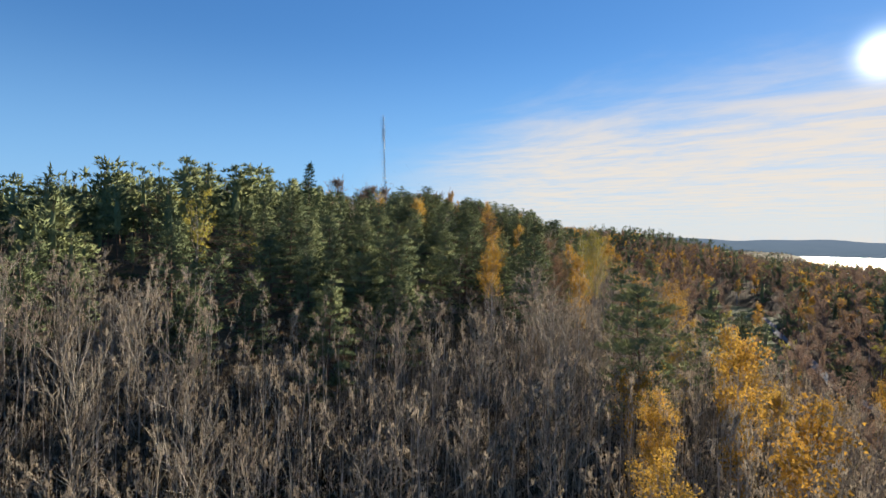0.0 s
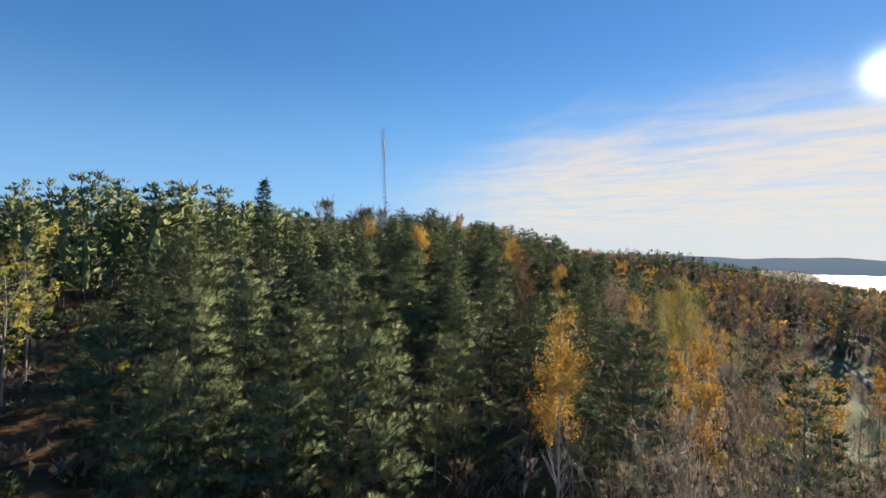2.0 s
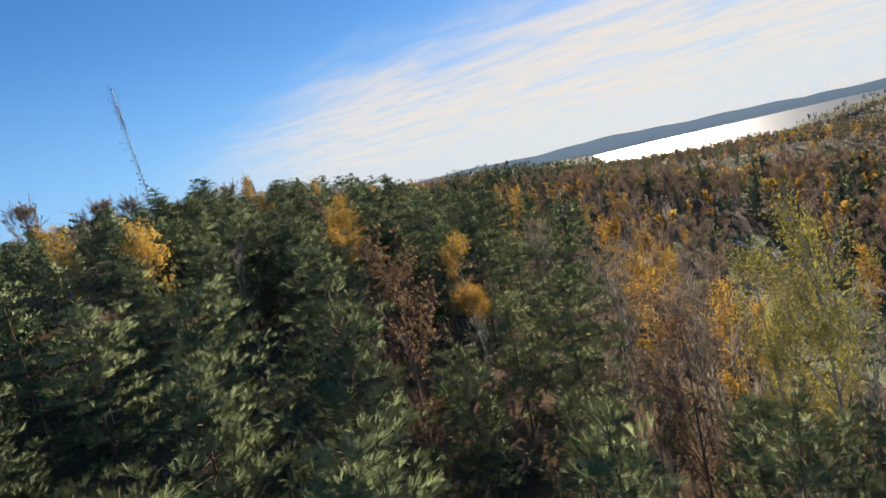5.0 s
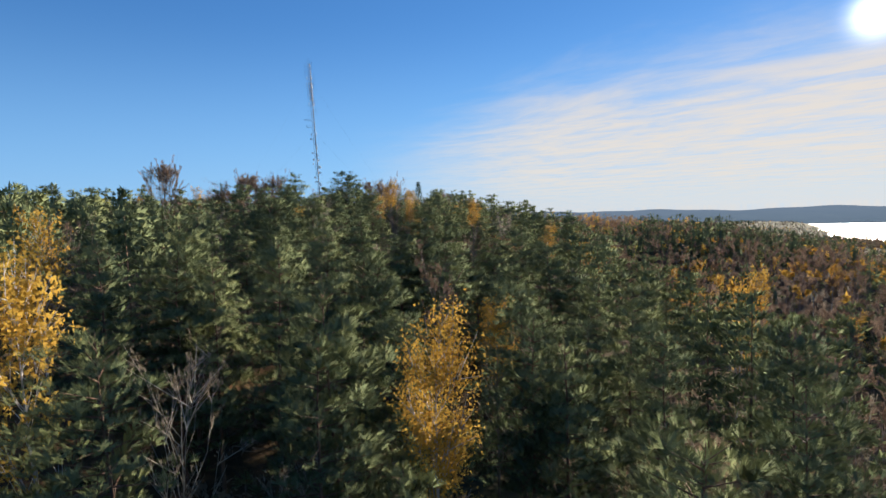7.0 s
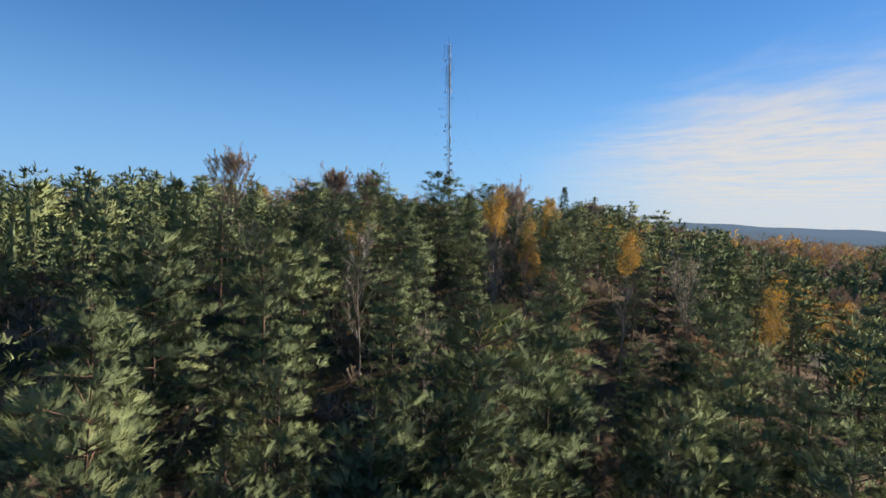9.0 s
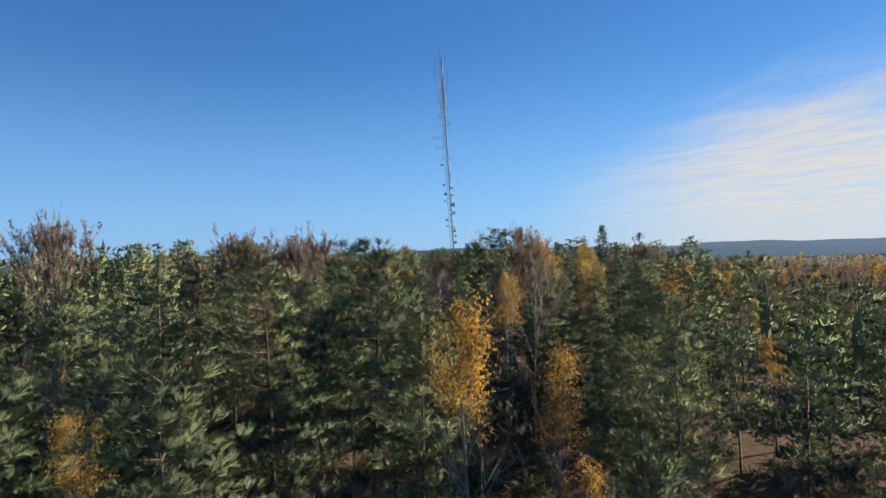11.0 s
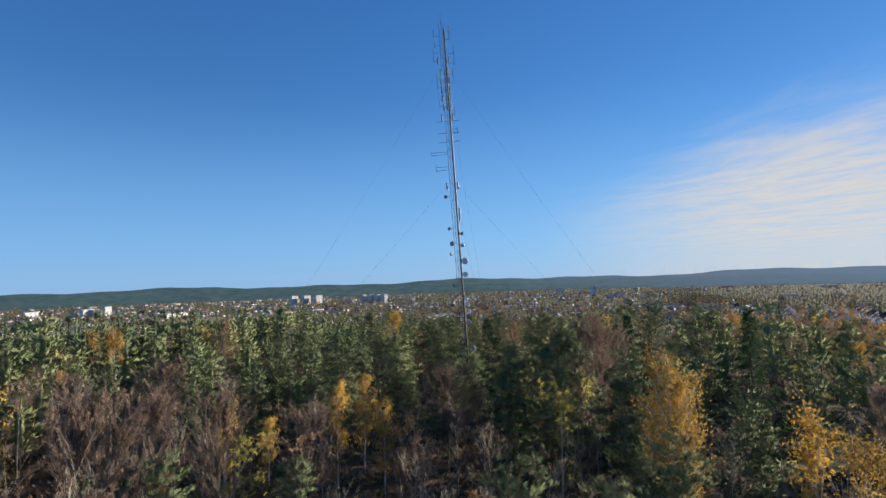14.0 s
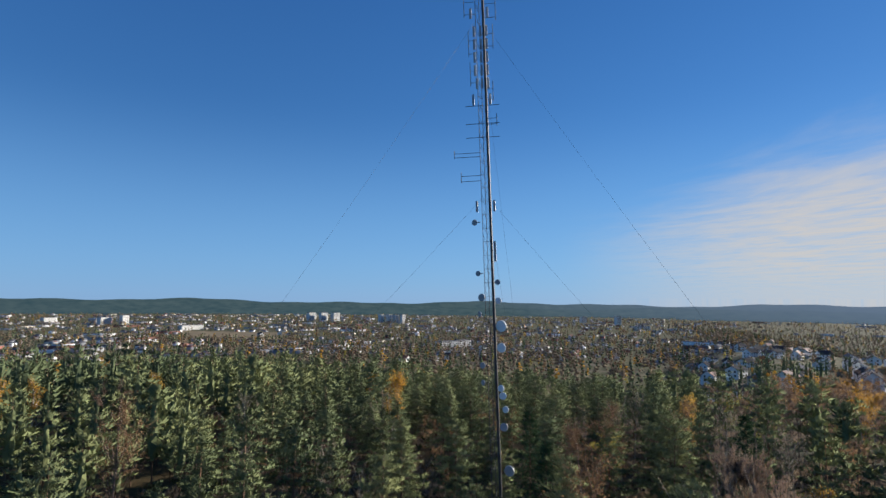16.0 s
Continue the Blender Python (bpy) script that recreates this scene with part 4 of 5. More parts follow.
    mx, my, top = np.array(marked).T
    # the canopy keeps a little below the tops of the pines that stand out around it
    apart = np.hypot(x[:, None] - mx[None], y[:, None] - my[None])
    near_by = 1 / (apart + 3.0) ** 3
    level = (near_by * top[None]).sum(1) / near_by.sum(1)
    follow = 1 - smooth(20, 40, apart.min(1))
    wanted = np.clip((level - rng.uniform(-0.6, 3.6, len(x)) - z) / 16.5, 0.4, 1.05)
    tall_ones = (kind == 0) & ~small
    scale = np.where(tall_ones, scale + (wanted - scale) * follow, scale)
    scale[tall_ones & (x < -12) & (y > 95) & (y < 165)] += 0.1
    # the pines that stand out
    x, y, z = np.concatenate([x, mx]), np.concatenate([y, my]), np.concatenate([z, ground_z(mx, my)])
    kind, dist = np.concatenate([kind, 0 * mx.astype(int)]), np.concatenate([dist, from_line(mx, my)])
    scale = np.concatenate([scale, (top - ground_z(mx, my) + 0.15) / 16.5])

    pine_hi = [pine_shape(100 + i, 16.5, 3.1 + 0.35 * (i % 3), 13 + i % 3, 4200, 1.22, 0.24 + 0.06 * (i % 3), 0.3 + 0.2 * (i % 4), True, 5.4) for i in range(10)]
    pine_mid = [pine_shape(150 + i, 16.5, 3.2 + 0.35 * (i % 3), 12, 1650, 1.5, 0.28, 0.3 + 0.2 * (i % 4), False, 5.4) for i in range(8)]
    pine_lo = [pine_shape(200 + i, 16.5, 3.2 + 0.3 * (i % 3), 10, 480, 2.9, 0.28, 0.3 + 0.22 * (i % 4), False, 5.0, (6, 5)) for i in range(6)]
    pine_far = [pine_shape(300 + i, 16.5, 3.5, 9, 130, 4.8, 0.2, 0.4 + 0.2 * (i % 3), False, 3.6, (5, 4)) for i in range(5)]
    bare_hi = [bare_shape(400 + i, 13, 1.5 + 0.3 * (i % 3), 20, 4, 0.0056, 0.25, 170, 0.7) for i in range(6)]
    bare_lo = [bare_shape(450 + i, 13, 1.8, 7, 2, 0.0075, 0.25, 70, 1.3) for i in range(5)]
    birch_hi = [birch_shape(500 + i, 14, 1.25 + 0.2 * (i % 3), 30, 4, 2200, 0.19, 0.28 + 0.1 * (i % 3)) for i in range(4)]
    birch_lo = [birch_shape(550 + i, 14, 1.5, 8, 2, 640, 0.34, 0.3) for i in range(4)]
    rust_lo = [birch_shape(600 + i, 12.5, 2.4, 8, 2, 230, 0.45) for i in range(4)]
    spruce_hi = [spruce_shape(700 + i, 15, 3.9, 110, 16, 1.15) for i in range(2)]

    def turn(i, s):
        return pose(x[i], y[i], z[i] - 0.15, 0, 0, rng.uniform(0, 360)) @ Matrix.Diagonal((s * rng.uniform(0.98, 1.25), s * rng.uniform(0.98, 1.25), s, 1))

    def things(which, shapes, bark, leaf, name, label, category, group, most):
        order = which[np.argsort(dist[which])]
        first = {}
        for i in order[:most]:
            k = int(rng.integers(len(shapes)))
            m = turn(i, scale[i])
            if k not in first:
                wood, leaves = shapes[k]
                first[k] = tree_thing(name, wood, leaves, bark, leaf, label, category, group, m)
            else:
                ob = copy_thing(first[k], m)
                ob.matrix_basis = m
        return order[most:]

    rest = things(np.flatnonzero(kind == 0), pine_hi, PINE_BARK, NEEDLE, "pine_tree", "green Scots pine with layered tufted limbs in dense woodland", "pine tree", "pines on the hill", 290)
    near = rest[dist[rest] < 46]
    mid = rest[(dist[rest] >= 46) & (dist[rest] < 85)]
    far = rest[dist[rest] >= 85]
    stuff("near_pine_wood", pine_mid, [PINE_BARK, CLOSED_NEEDLE], x[near], y[near], z[near], scale[near], rng, "close-set green pines of the hillside wood", "pine wood")
    stuff("pine_wood", pine_lo, [PINE_BARK, CLOSED_NEEDLE], x[mid], y[mid], z[mid], scale[mid], rng, "dense green pine wood covering the hillside", "pine wood")
    stuff("far_pine_wood", pine_far, [PINE_BARK, CLOSED_NEEDLE], x[far], y[far], z[far], scale[far], rng, "farther green pine wood on the hill", "pine wood")
    bare_far = [bare_shape(460 + i, 13, 2.0, 4, 1, 0.0075, 0.3, 27, 2.1) for i in range(4)]
    rest = things(np.flatnonzero(kind == 1), bare_hi, GREY_BARK, TWIGS, "bare_tree", "leafless slender grey tree in a thicket", "bare tree", "bare trees in the thicket", 190)
    mid, far = rest[dist[rest] < 70], rest[dist[rest] >= 70]
    stuff("bare_thicket", bare_lo, [ASH_BARK, RED_TWIGS], x[mid], y[mid], z[mid], scale[mid], rng, "thicket of leafless grey-brown trees", "thicket")
    stuff("far_bare_trees", bare_far, [RED_BARK, RED_TWIGS], x[far], y[far], z[far], scale[far], rng, "leafless reddish-brown trees in the valley", "thicket")
    sx, sy = scatter(rng, -80, 45, 14, 78, 2.15)
    ok = sy < 50 + 22 * smooth(-14, 8, sx)
    sx, sy = sx[ok], sy[ok]
    vx, vy = scatter(rng, 10, 66, 66, 165, 4.6)
    ok = vx > 12 + 30 * smooth(95, 165, vy)
    sx, sy = np.concatenate([sx, vx[ok]]), np.concatenate([sy, vy[ok]])
    saplings = [bare_shape(470 + i, 11.5, 0.95, 5, 1, 0.0045, 0.25, 40, 0.75) for i in range(5)]
    stuff("sapling_thicket", saplings, [GREY_BARK, TWIGS], sx, sy, ground_z(sx, sy), rng.uniform(0.6, 1.1, len(sx)), rng, "dense thicket of thin leafless saplings", "thicket")
    rest = things(np.flatnonzero(kind == 2), birch_hi, BIRCH_BARK, GOLD, "birch_tree", "birch with golden autumn leaves and pale trunk", "birch tree", "golden birches", 60)
    stuff("birch_grove", birch_lo, [BIRCH_BARK, GOLD], x[rest], y[rest], z[rest], scale[rest], rng, "scattered golden autumn birches", "birch grove")
    rust = np.flatnonzero(kind == 3)
    half = rng.random(len(rust)) < 0.5
    stuff("rust_brown_trees", rust_lo, [RED_BARK, RUST], x[rust[half]], y[rust[half]], z[rust[half]], scale[rust[half]], rng, "half-bare trees with rust-brown leaves", "autumn trees")
    stuff("yellow_green_trees", rust_lo, [GREY_BARK, OLIVE], x[rust[~half]], y[rust[~half]], z[rust[~half]], scale[rust[~half]], rng, "half-bare trees with yellow-green leaves", "autumn trees")
    things(np.flatnonzero(kind == 4), spruce_hi, PINE_BARK, SPRUCE, "spruce_tree", "dark green spruce with drooping limbs among bare trees", "spruce tree", "spruces", 22)

    # the wood on the far side of the valley, down towards the shore
    wx1, wy1 = scatter(rng, 92, 245, 110, 430, 8.0)
    wx2, wy2 = scatter(rng, 245, 640, 120, 640, 12.0)
    wx, wy = np.concatenate([wx1, wx2]), np.concatenate([wy1, wy2])
    ok = ~in_clearing(wx, wy) & (wx > 0.25 * wy) & (lake_mask(wx, wy) < 0.02)
    for (px, py), (qx, qy) in zip(STREAM[:-1], STREAM[1:]):
        ok &= np.hypot(wx - (px + qx) / 2, wy - (py + qy) / 2) > 9
    wx, wy = wx[ok], wy[ok]
    low_leaf = [birch_shape(660 + i, 12.5, 2.3, 4, 1, 96, 0.85) for i in range(4)]
    ws, wk = rng.uniform(0.7, 1.0, len(wx)), rng.random(len(wx))
    for lo, hi, name, shapes, mats, label, category in ((0, 0.57, "valley_bare_wood", bare_far, [RED_BARK, RED_TWIGS], "leafless brown trees on the valley side", "thicket"),
                                                        (0.57, 0.65, "valley_brown_wood", low_leaf, [RED_BARK, RUST], "half-bare rust-brown trees on the valley side", "autumn trees"),
                                                        (0.65, 0.88, "valley_birches", low_leaf, [BIRCH_BARK, GOLD], "golden birches on the valley side", "birch grove"),
                                                        (0.88, 1.01, "valley_pines", pine_far, [PINE_BARK, CLOSED_NEEDLE], "scattered green pines on the valley side", "pine wood")):
        i = np.flatnonzero((wk >= lo) & (wk < hi))
        stuff(name, shapes, mats, wx[i], wy[i], ground_z(wx[i], wy[i]), ws[i], rng, label, category)

    # low heather, bilberry and bracken between the trunks
    ux, uy = scatter(rng, -95, 120, 20, 440, 3.1)
    ok = (from_line(ux, uy) < 62) & ~in_clearing(ux, uy)
    ux, uy = ux[ok], uy[ok]
    low_bush = []
    for i in range(6):
        r2 = np.random.default_rng(900 + i)
        way = np.stack([r2.normal(size=26), r2.normal(size=26), np.abs(r2.normal(size=26)) + 0.5], 1)
        foot = np.stack([r2.normal(size=26) * 0.5, r2.normal(size=26) * 0.5, 0 * way[:, 0]], 1)
        low_bush.append((None, fans(foot, way, r2.uniform(0.5, 1.1, 26), r2.uniform(0.16, 0.38, 26), r2)))
    tone = rng.random(len(ux)) < 0.55
    stuff("heather_undergrowth", low_bush, [RED_BARK, DULL], ux[tone], uy[tone], ground_z(ux[tone], uy[tone]) - 0.05, rng.uniform(0.7, 1.8, int(tone.sum())), rng, "low grey-brown heather and bracken on the forest floor", "undergrowth")
    stuff("green_undergrowth", low_bush, [RED_BARK, OLIVE_LOW], ux[~tone], uy[~tone], ground_z(ux[~tone], uy[~tone]) - 0.05, rng.uniform(0.5, 1.2, int((~tone).sum())), rng, "low dark green bilberry bushes on the forest floor", "undergrowth")

    # brushwood that fills the thicket from below
    bx, by = scatter(rng, -80, 45, 14, 76, 1.9)
    ok = by < 50 + 22 * smooth(-14, 8, bx)
    bx, by = bx[ok], by[ok]
    brush = []
    for i in range(5):
        r2 = np.random.default_rng(930 + i)
        foot = np.stack([r2.normal(size=30) * 0.6, r2.normal(size=30) * 0.6, r2.uniform(0, 1.6, 30)], 1)
        way = np.stack([r2.normal(size=30) * 0.4, r2.normal(size=30) * 0.4, 1 + 0 * foot[:, 0]], 1)
        brush.append((None, fans(foot, way, r2.uniform(0.9, 1.9, 30), r2.uniform(0.2, 0.45, 30), r2)))
    stuff("brushwood", brush, [RED_BARK, TWIGS], bx, by, ground_z(bx, by) - 0.05, rng.uniform(1.0, 2.1, len(bx)), rng, "grey-brown leafless brushwood under the saplings", "brushwood")

    # the trees that stand out
    dome = [bare_shape(480 + i, 13, 3.0, 28, 6, 0.008, 0.2, 1100, 0.8) for i in range(3)]
    rust_hi = [birch_shape(620 + i, 13, 2.6, 26, 5, 3600, 0.15) for i in range(2)]
    broad_hi = [birch_shape(630 + i, 13, 1.6, 34, 6, 9000, 0.125) for i in range(3)]
    birch_fine = [birch_shape(520 + i, 14, 1.05, 30, 6, 8000, 0.095, 0.5) for i in range(3)]
    birch_tip = [birch_shape(540 + i, 14, 1.05, 30, 6, 3600, 0.088, 0.6 + 0.06 * i) for i in range(3)]
    golds = GOLDEN + GOLDEN_BEYOND
    thinned = [g for g in golds if 200 < g[1] < 270 and g[0] < 45] + [(15, 158, 11.9 - float(ground_z(15, 158)))]
    golds = [g for g in golds if g not in thinned]
    beside = [g for g in golds if from_line(np.array([g[0]]), np.array([g[1]]))[0] < 18 and g[1] < 310]
    golds = [g for g in golds if g not in beside]
    for trees, shapes, full, bark, leaf, name, label, category, group in (
            (beside, birch_fine, 14.3, BIRCH_BARK, GOLD, "birch_tree", "slender birch thick with small golden autumn leaves", "birch tree", "golden birches"),
            (thinned, birch_tip, 14.3, ASH_BARK, GOLD, "birch_tree", "half-bare birch with a thin crown of golden leaves", "birch tree", "golden birches"),
            (golds, birch_hi, 14.3, BIRCH_BARK, GOLD, "birch_tree", "tall birch with glowing golden autumn leaves", "birch tree", "golden birches"),
            (BROAD_GOLDEN, broad_hi, 13.2, BIRCH_BARK, BRONZE, "birch_tree", "broad birch with dull golden autumn leaves", "birch tree", "golden birches"),
            (YELLOW_GREEN, broad_hi, 13.2, BIRCH_BARK, OLIVE, "birch_tree", "broad birch with leaves turning from green to yellow", "birch tree", "yellow-green birches"),
            (RUSTY, rust_hi, 13.2, RED_BARK, RUST, "autumn_tree", "broad leaf tree with thinning rust-brown leaves", "leaf tree", "rust-brown trees"),
            (LEAFLESS, dome, 13.2, ASH_BARK, RED_TWIGS, "bare_tree", "leafless tree with a domed crown of fine reddish twigs", "bare tree", "bare domed trees"),
            (SLENDER, bare_hi, 13.2, ASH_BARK, RED_TWIGS, "bare_tree", "slender leafless grey tree among the pines", "bare tree", "bare trees in the thicket"),
            (TALL_SPRUCE, spruce_hi, 15.2, PINE_BARK, SPRUCE, "spruce_tree", "tall dark spruce standing above the pines", "spruce tree", "spruces")):
        first = {}
        for j, (mx, my, high) in enumerate(trees):
            k, s_ = j % len(shapes), high / full
            w = 0.55 + 0.45 * s_
            m = pose(mx, my, float(ground_z(mx, my)) - 0.15, 0, 0, 47 * j) @ Matrix.Diagonal((w, w, s_, 1))
            if k in first:
                copy_thing(first[k], m).matrix_basis = m
            else:
                first[k] = tree_thing(name, *shapes[k], bark, leaf, label, category, group, m)

    # woods and gardens farther off
    rng2 = np.random.default_rng(5)
    d = np.concatenate([340 + 620 * rng2.random(2400), 900 + 2500 * rng2.random(7500) ** 1.1, 420 + 900 * rng2.random(3400), 900 + 2500 * rng2.random(3500), 560 + 1700 * rng2.random(3000), 560 + 860 * rng2.random(2600), 1500 + 1900 * rng2.random(1600)])
    n = len(d)
    a = np.radians(np.concatenate([rng2.uniform(-66, 72, n - 14100), rng2.uniform(-46, 32, 3400), rng2.uniform(18, 50, 3500), rng2.uniform(2, 30, 3000), rng2.uniform(24, 74, 2600), rng2.uniform(0, 30, 1600)]))
    fx, fy = np.sin(a) * d, np.cos(a) * d + 120
    ok = (lake_mask(fx, fy) < 0.02) & ~((fx > -190) & (fx < 235) & (fy < 470)) & ~in_field(fx, fy) & (np.hypot(fx + 22, fy - 290) > 430)
    # so is the shelf with the rows of houses
    ok &= ~((fx > 55) & (fx < 190) & (fy > 560) & (fy < 900) & (rng2.random(len(fx)) < 0.8))
    # the plain before the town is open
    ok &= ~((fx < 30) & (fy > 560) & (fy < 1250) & (rng2.random(len(fx)) < 0.25))
    for hx, hy in ROW_HOUSES:
        ok &= np.hypot(fx - hx, fy - hy) > 10
    fx, fy = fx[ok], fy[ok]
    fz = ground_z(fx, fy)
    fk = rng2.random(len(fx))
    ga, gd = np.radians(rng2.uniform(-62, 34, 9000)), 640 + 2400 * rng2.random(9000) ** 1.25
    hx, hy = np.sin(ga) * gd - 20, np.cos(ga) * gd + 250
    ok = (lake_mask(hx, hy) < 0.02) & ~in_field(hx, hy) & (np.array([noise.noise((p_ * 0.006, q_ * 0.006, 3.0)) for p_, q_ in zip(hx, hy)]) > -0.28)
    for rx_, ry_ in ROW_HOUSES:
        ok &= np.hypot(hx - rx_, hy - ry_) > 11
    hx, hy = hx[ok], hy[ok]
    fx, fy, fz, fk = np.concatenate([fx, hx]), np.concatenate([fy, hy]), np.concatenate([fz, ground_z(hx, hy)]), np.concatenate([fk, rng2.random(len(hx))])
    wood = (fy < 660) & (fx < 45)
    fk[wood] *= 0.42
    # lower trees stand in the gardens of the houses beyond the hill
    garden = (fx > 25) & (fx < 420) & (fy > 570) & (fy < 1150)
    ok = ~(garden & (rng2.random(len(fx)) < 0.55))
    fx, fy, fz, fk, garden = fx[ok], fy[ok], fz[ok], fk[ok], garden[ok]
    fs = rng2.uniform(0.55, 1.05, len(fx)) * np.where(garden, 0.68, 1.0)
    bx, by = scatter(rng2, -460, 240, 300, 690, 9.0)
    ok = ((by < 590 + 0.25 * bx) | (bx > 20)) & ((bx < 60 + 0.4 * (by - 470)) | (rng2.random(len(bx)) < 0.3)) & ~((bx > -190) & (bx < 235) & (by < 470))
    bx, by = bx[ok], by[ok]
    ok = ~((bx > 12) & (by > 468) & (by < 575) & (rng2.random(len(bx)) < 0.75))
    bx, by = bx[ok], by[ok]
    ox, oy = scatter(rng2, 8, 165, 440, 575, 7.5)
    ok = rng2.random(len(ox)) < smooth(0, 40, ox) * 0.9
    ox, oy = ox[ok], oy[ok]
    os_ = rng2.uniform(0.75, 1.15, len(ox))
    tone = rng2.random(len(ox))
    brown_hi = [birch_shape(640 + i, 12.5, 2.7, 9, 2, 150, 0.8) for i in range(4)]
    for lo, hi, name, mats, label in ((0, 0.5, "rust_grove", [RED_BARK, RUST], "rust-brown leaf trees along the edge of the wood"), (0.5, 0.86, "bare_grove", [GREY_BARK, RED_TWIGS], "half-bare brown trees along the edge of the wood"),
                                      (0.86, 1.0, "golden_grove", [BIRCH_BARK, GOLD], "golden birches along the edge of the wood")):
        i = np.flatnonzero((tone >= lo) & (tone < hi))
        stuff(name, brown_hi, mats, ox[i], oy[i], ground_z(ox[i], oy[i]), os_[i], rng2, label, "autumn trees")
    ok = ~((bx > 50) & (by > 570) & (rng2.random(len(bx)) < 0.8))
    bx, by = bx[ok], by[ok]
    lone = rng2.random(len(bx)) < 0.14 + 0.4 * smooth(20, 140, bx)
    gx, gy, gs = bx[lone], by[lone], rng2.uniform(0.7, 1.0, int(lone.sum()))
    half = rng2.random(len(gx)) < 0.4
    stuff("birch_grove_beyond", birch_lo, [BIRCH_BARK, GOLD], gx[half], gy[half], ground_z(gx[half], gy[half]), gs[half], rng2, "golden birches among the far pines", "birch grove")
    stuff("brown_trees_beyond", rust_lo, [RED_BARK, RUST], gx[~half], gy[~half], ground_z(gx[~half], gy[~half]), gs[~half], rng2, "brown leaf trees among the far pines", "autumn trees")
    bx, by = bx[~lone], by[~lone]
    pine_tiny = [pine_shape(340 + i, 15.5, 3.5, 8, 54, 4.2, 0.12, 0.5 + 0.2 * (i % 3), False, 3.2, (5, 4)) for i in range(5)]
    stuff("pine_wood_beyond", pine_tiny, [PINE_BARK, CLOSED_NEEDLE], bx, by, ground_z(bx, by), rng2.uniform(0.7, 1.1, len(bx)), rng2, "green pine wood on the far slope before the town", "pine wood")
    tiny_leaf = [(None, clump_tree(800 + i, 12, 3.0 + 0.4 * (i % 3), 3, 3)) for i in range(6)]
    tiny_pine = [(None, clump_tree(820 + i, 14, 2.3, 3, 3)) for i in range(4)]
    for lo, hi, name, shapes, mats, label in ((0, 0.27, "distant_pines", tiny_pine, [PINE_BARK, CLOSED_NEEDLE], "distant dark green pines"),
                                              (0.27, 0.30, "distant_birches", tiny_leaf, [BIRCH_BARK, GOLD], "distant golden birches"),
                                              (0.30, 0.36, "distant_brown_trees", tiny_leaf, [RED_BARK, RUST], "distant rust-brown leaf trees"),
                                              (0.36, 0.97, "distant_bare_trees", tiny_leaf, [RED_BARK, DULL], "distant grey-brown leafless trees"),
                                              (0.97, 1.0, "distant_olive_trees", tiny_leaf, [GREY_BARK, OLIVE], "distant yellow-green leaf trees")):
        i = np.flatnonzero((fk >= lo) & (fk < hi))
        stuff(name, shapes, mats, fx[i], fy[i], fz[i], fs[i], rng2, label, "distant trees")


plant()


# ---- radio mast ----
STEEL = plain_material("galvanised_steel", (0.048, 0.049, 0.056), 0.75, 0.05, 0.3, 2.0)
DARK_STEEL = plain_material("dark_cable_ladder", (0.035, 0.036, 0.04), 0.6, 0.2, 0.3)
WHITE_DISH = plain_material("white_radome", (0.78, 0.78, 0.77), 0.4, 0.0, 0.06)
GREY_DISH = plain_material("grey_radome", (0.30, 0.31, 0.33), 0.5, 0.0, 0.15)


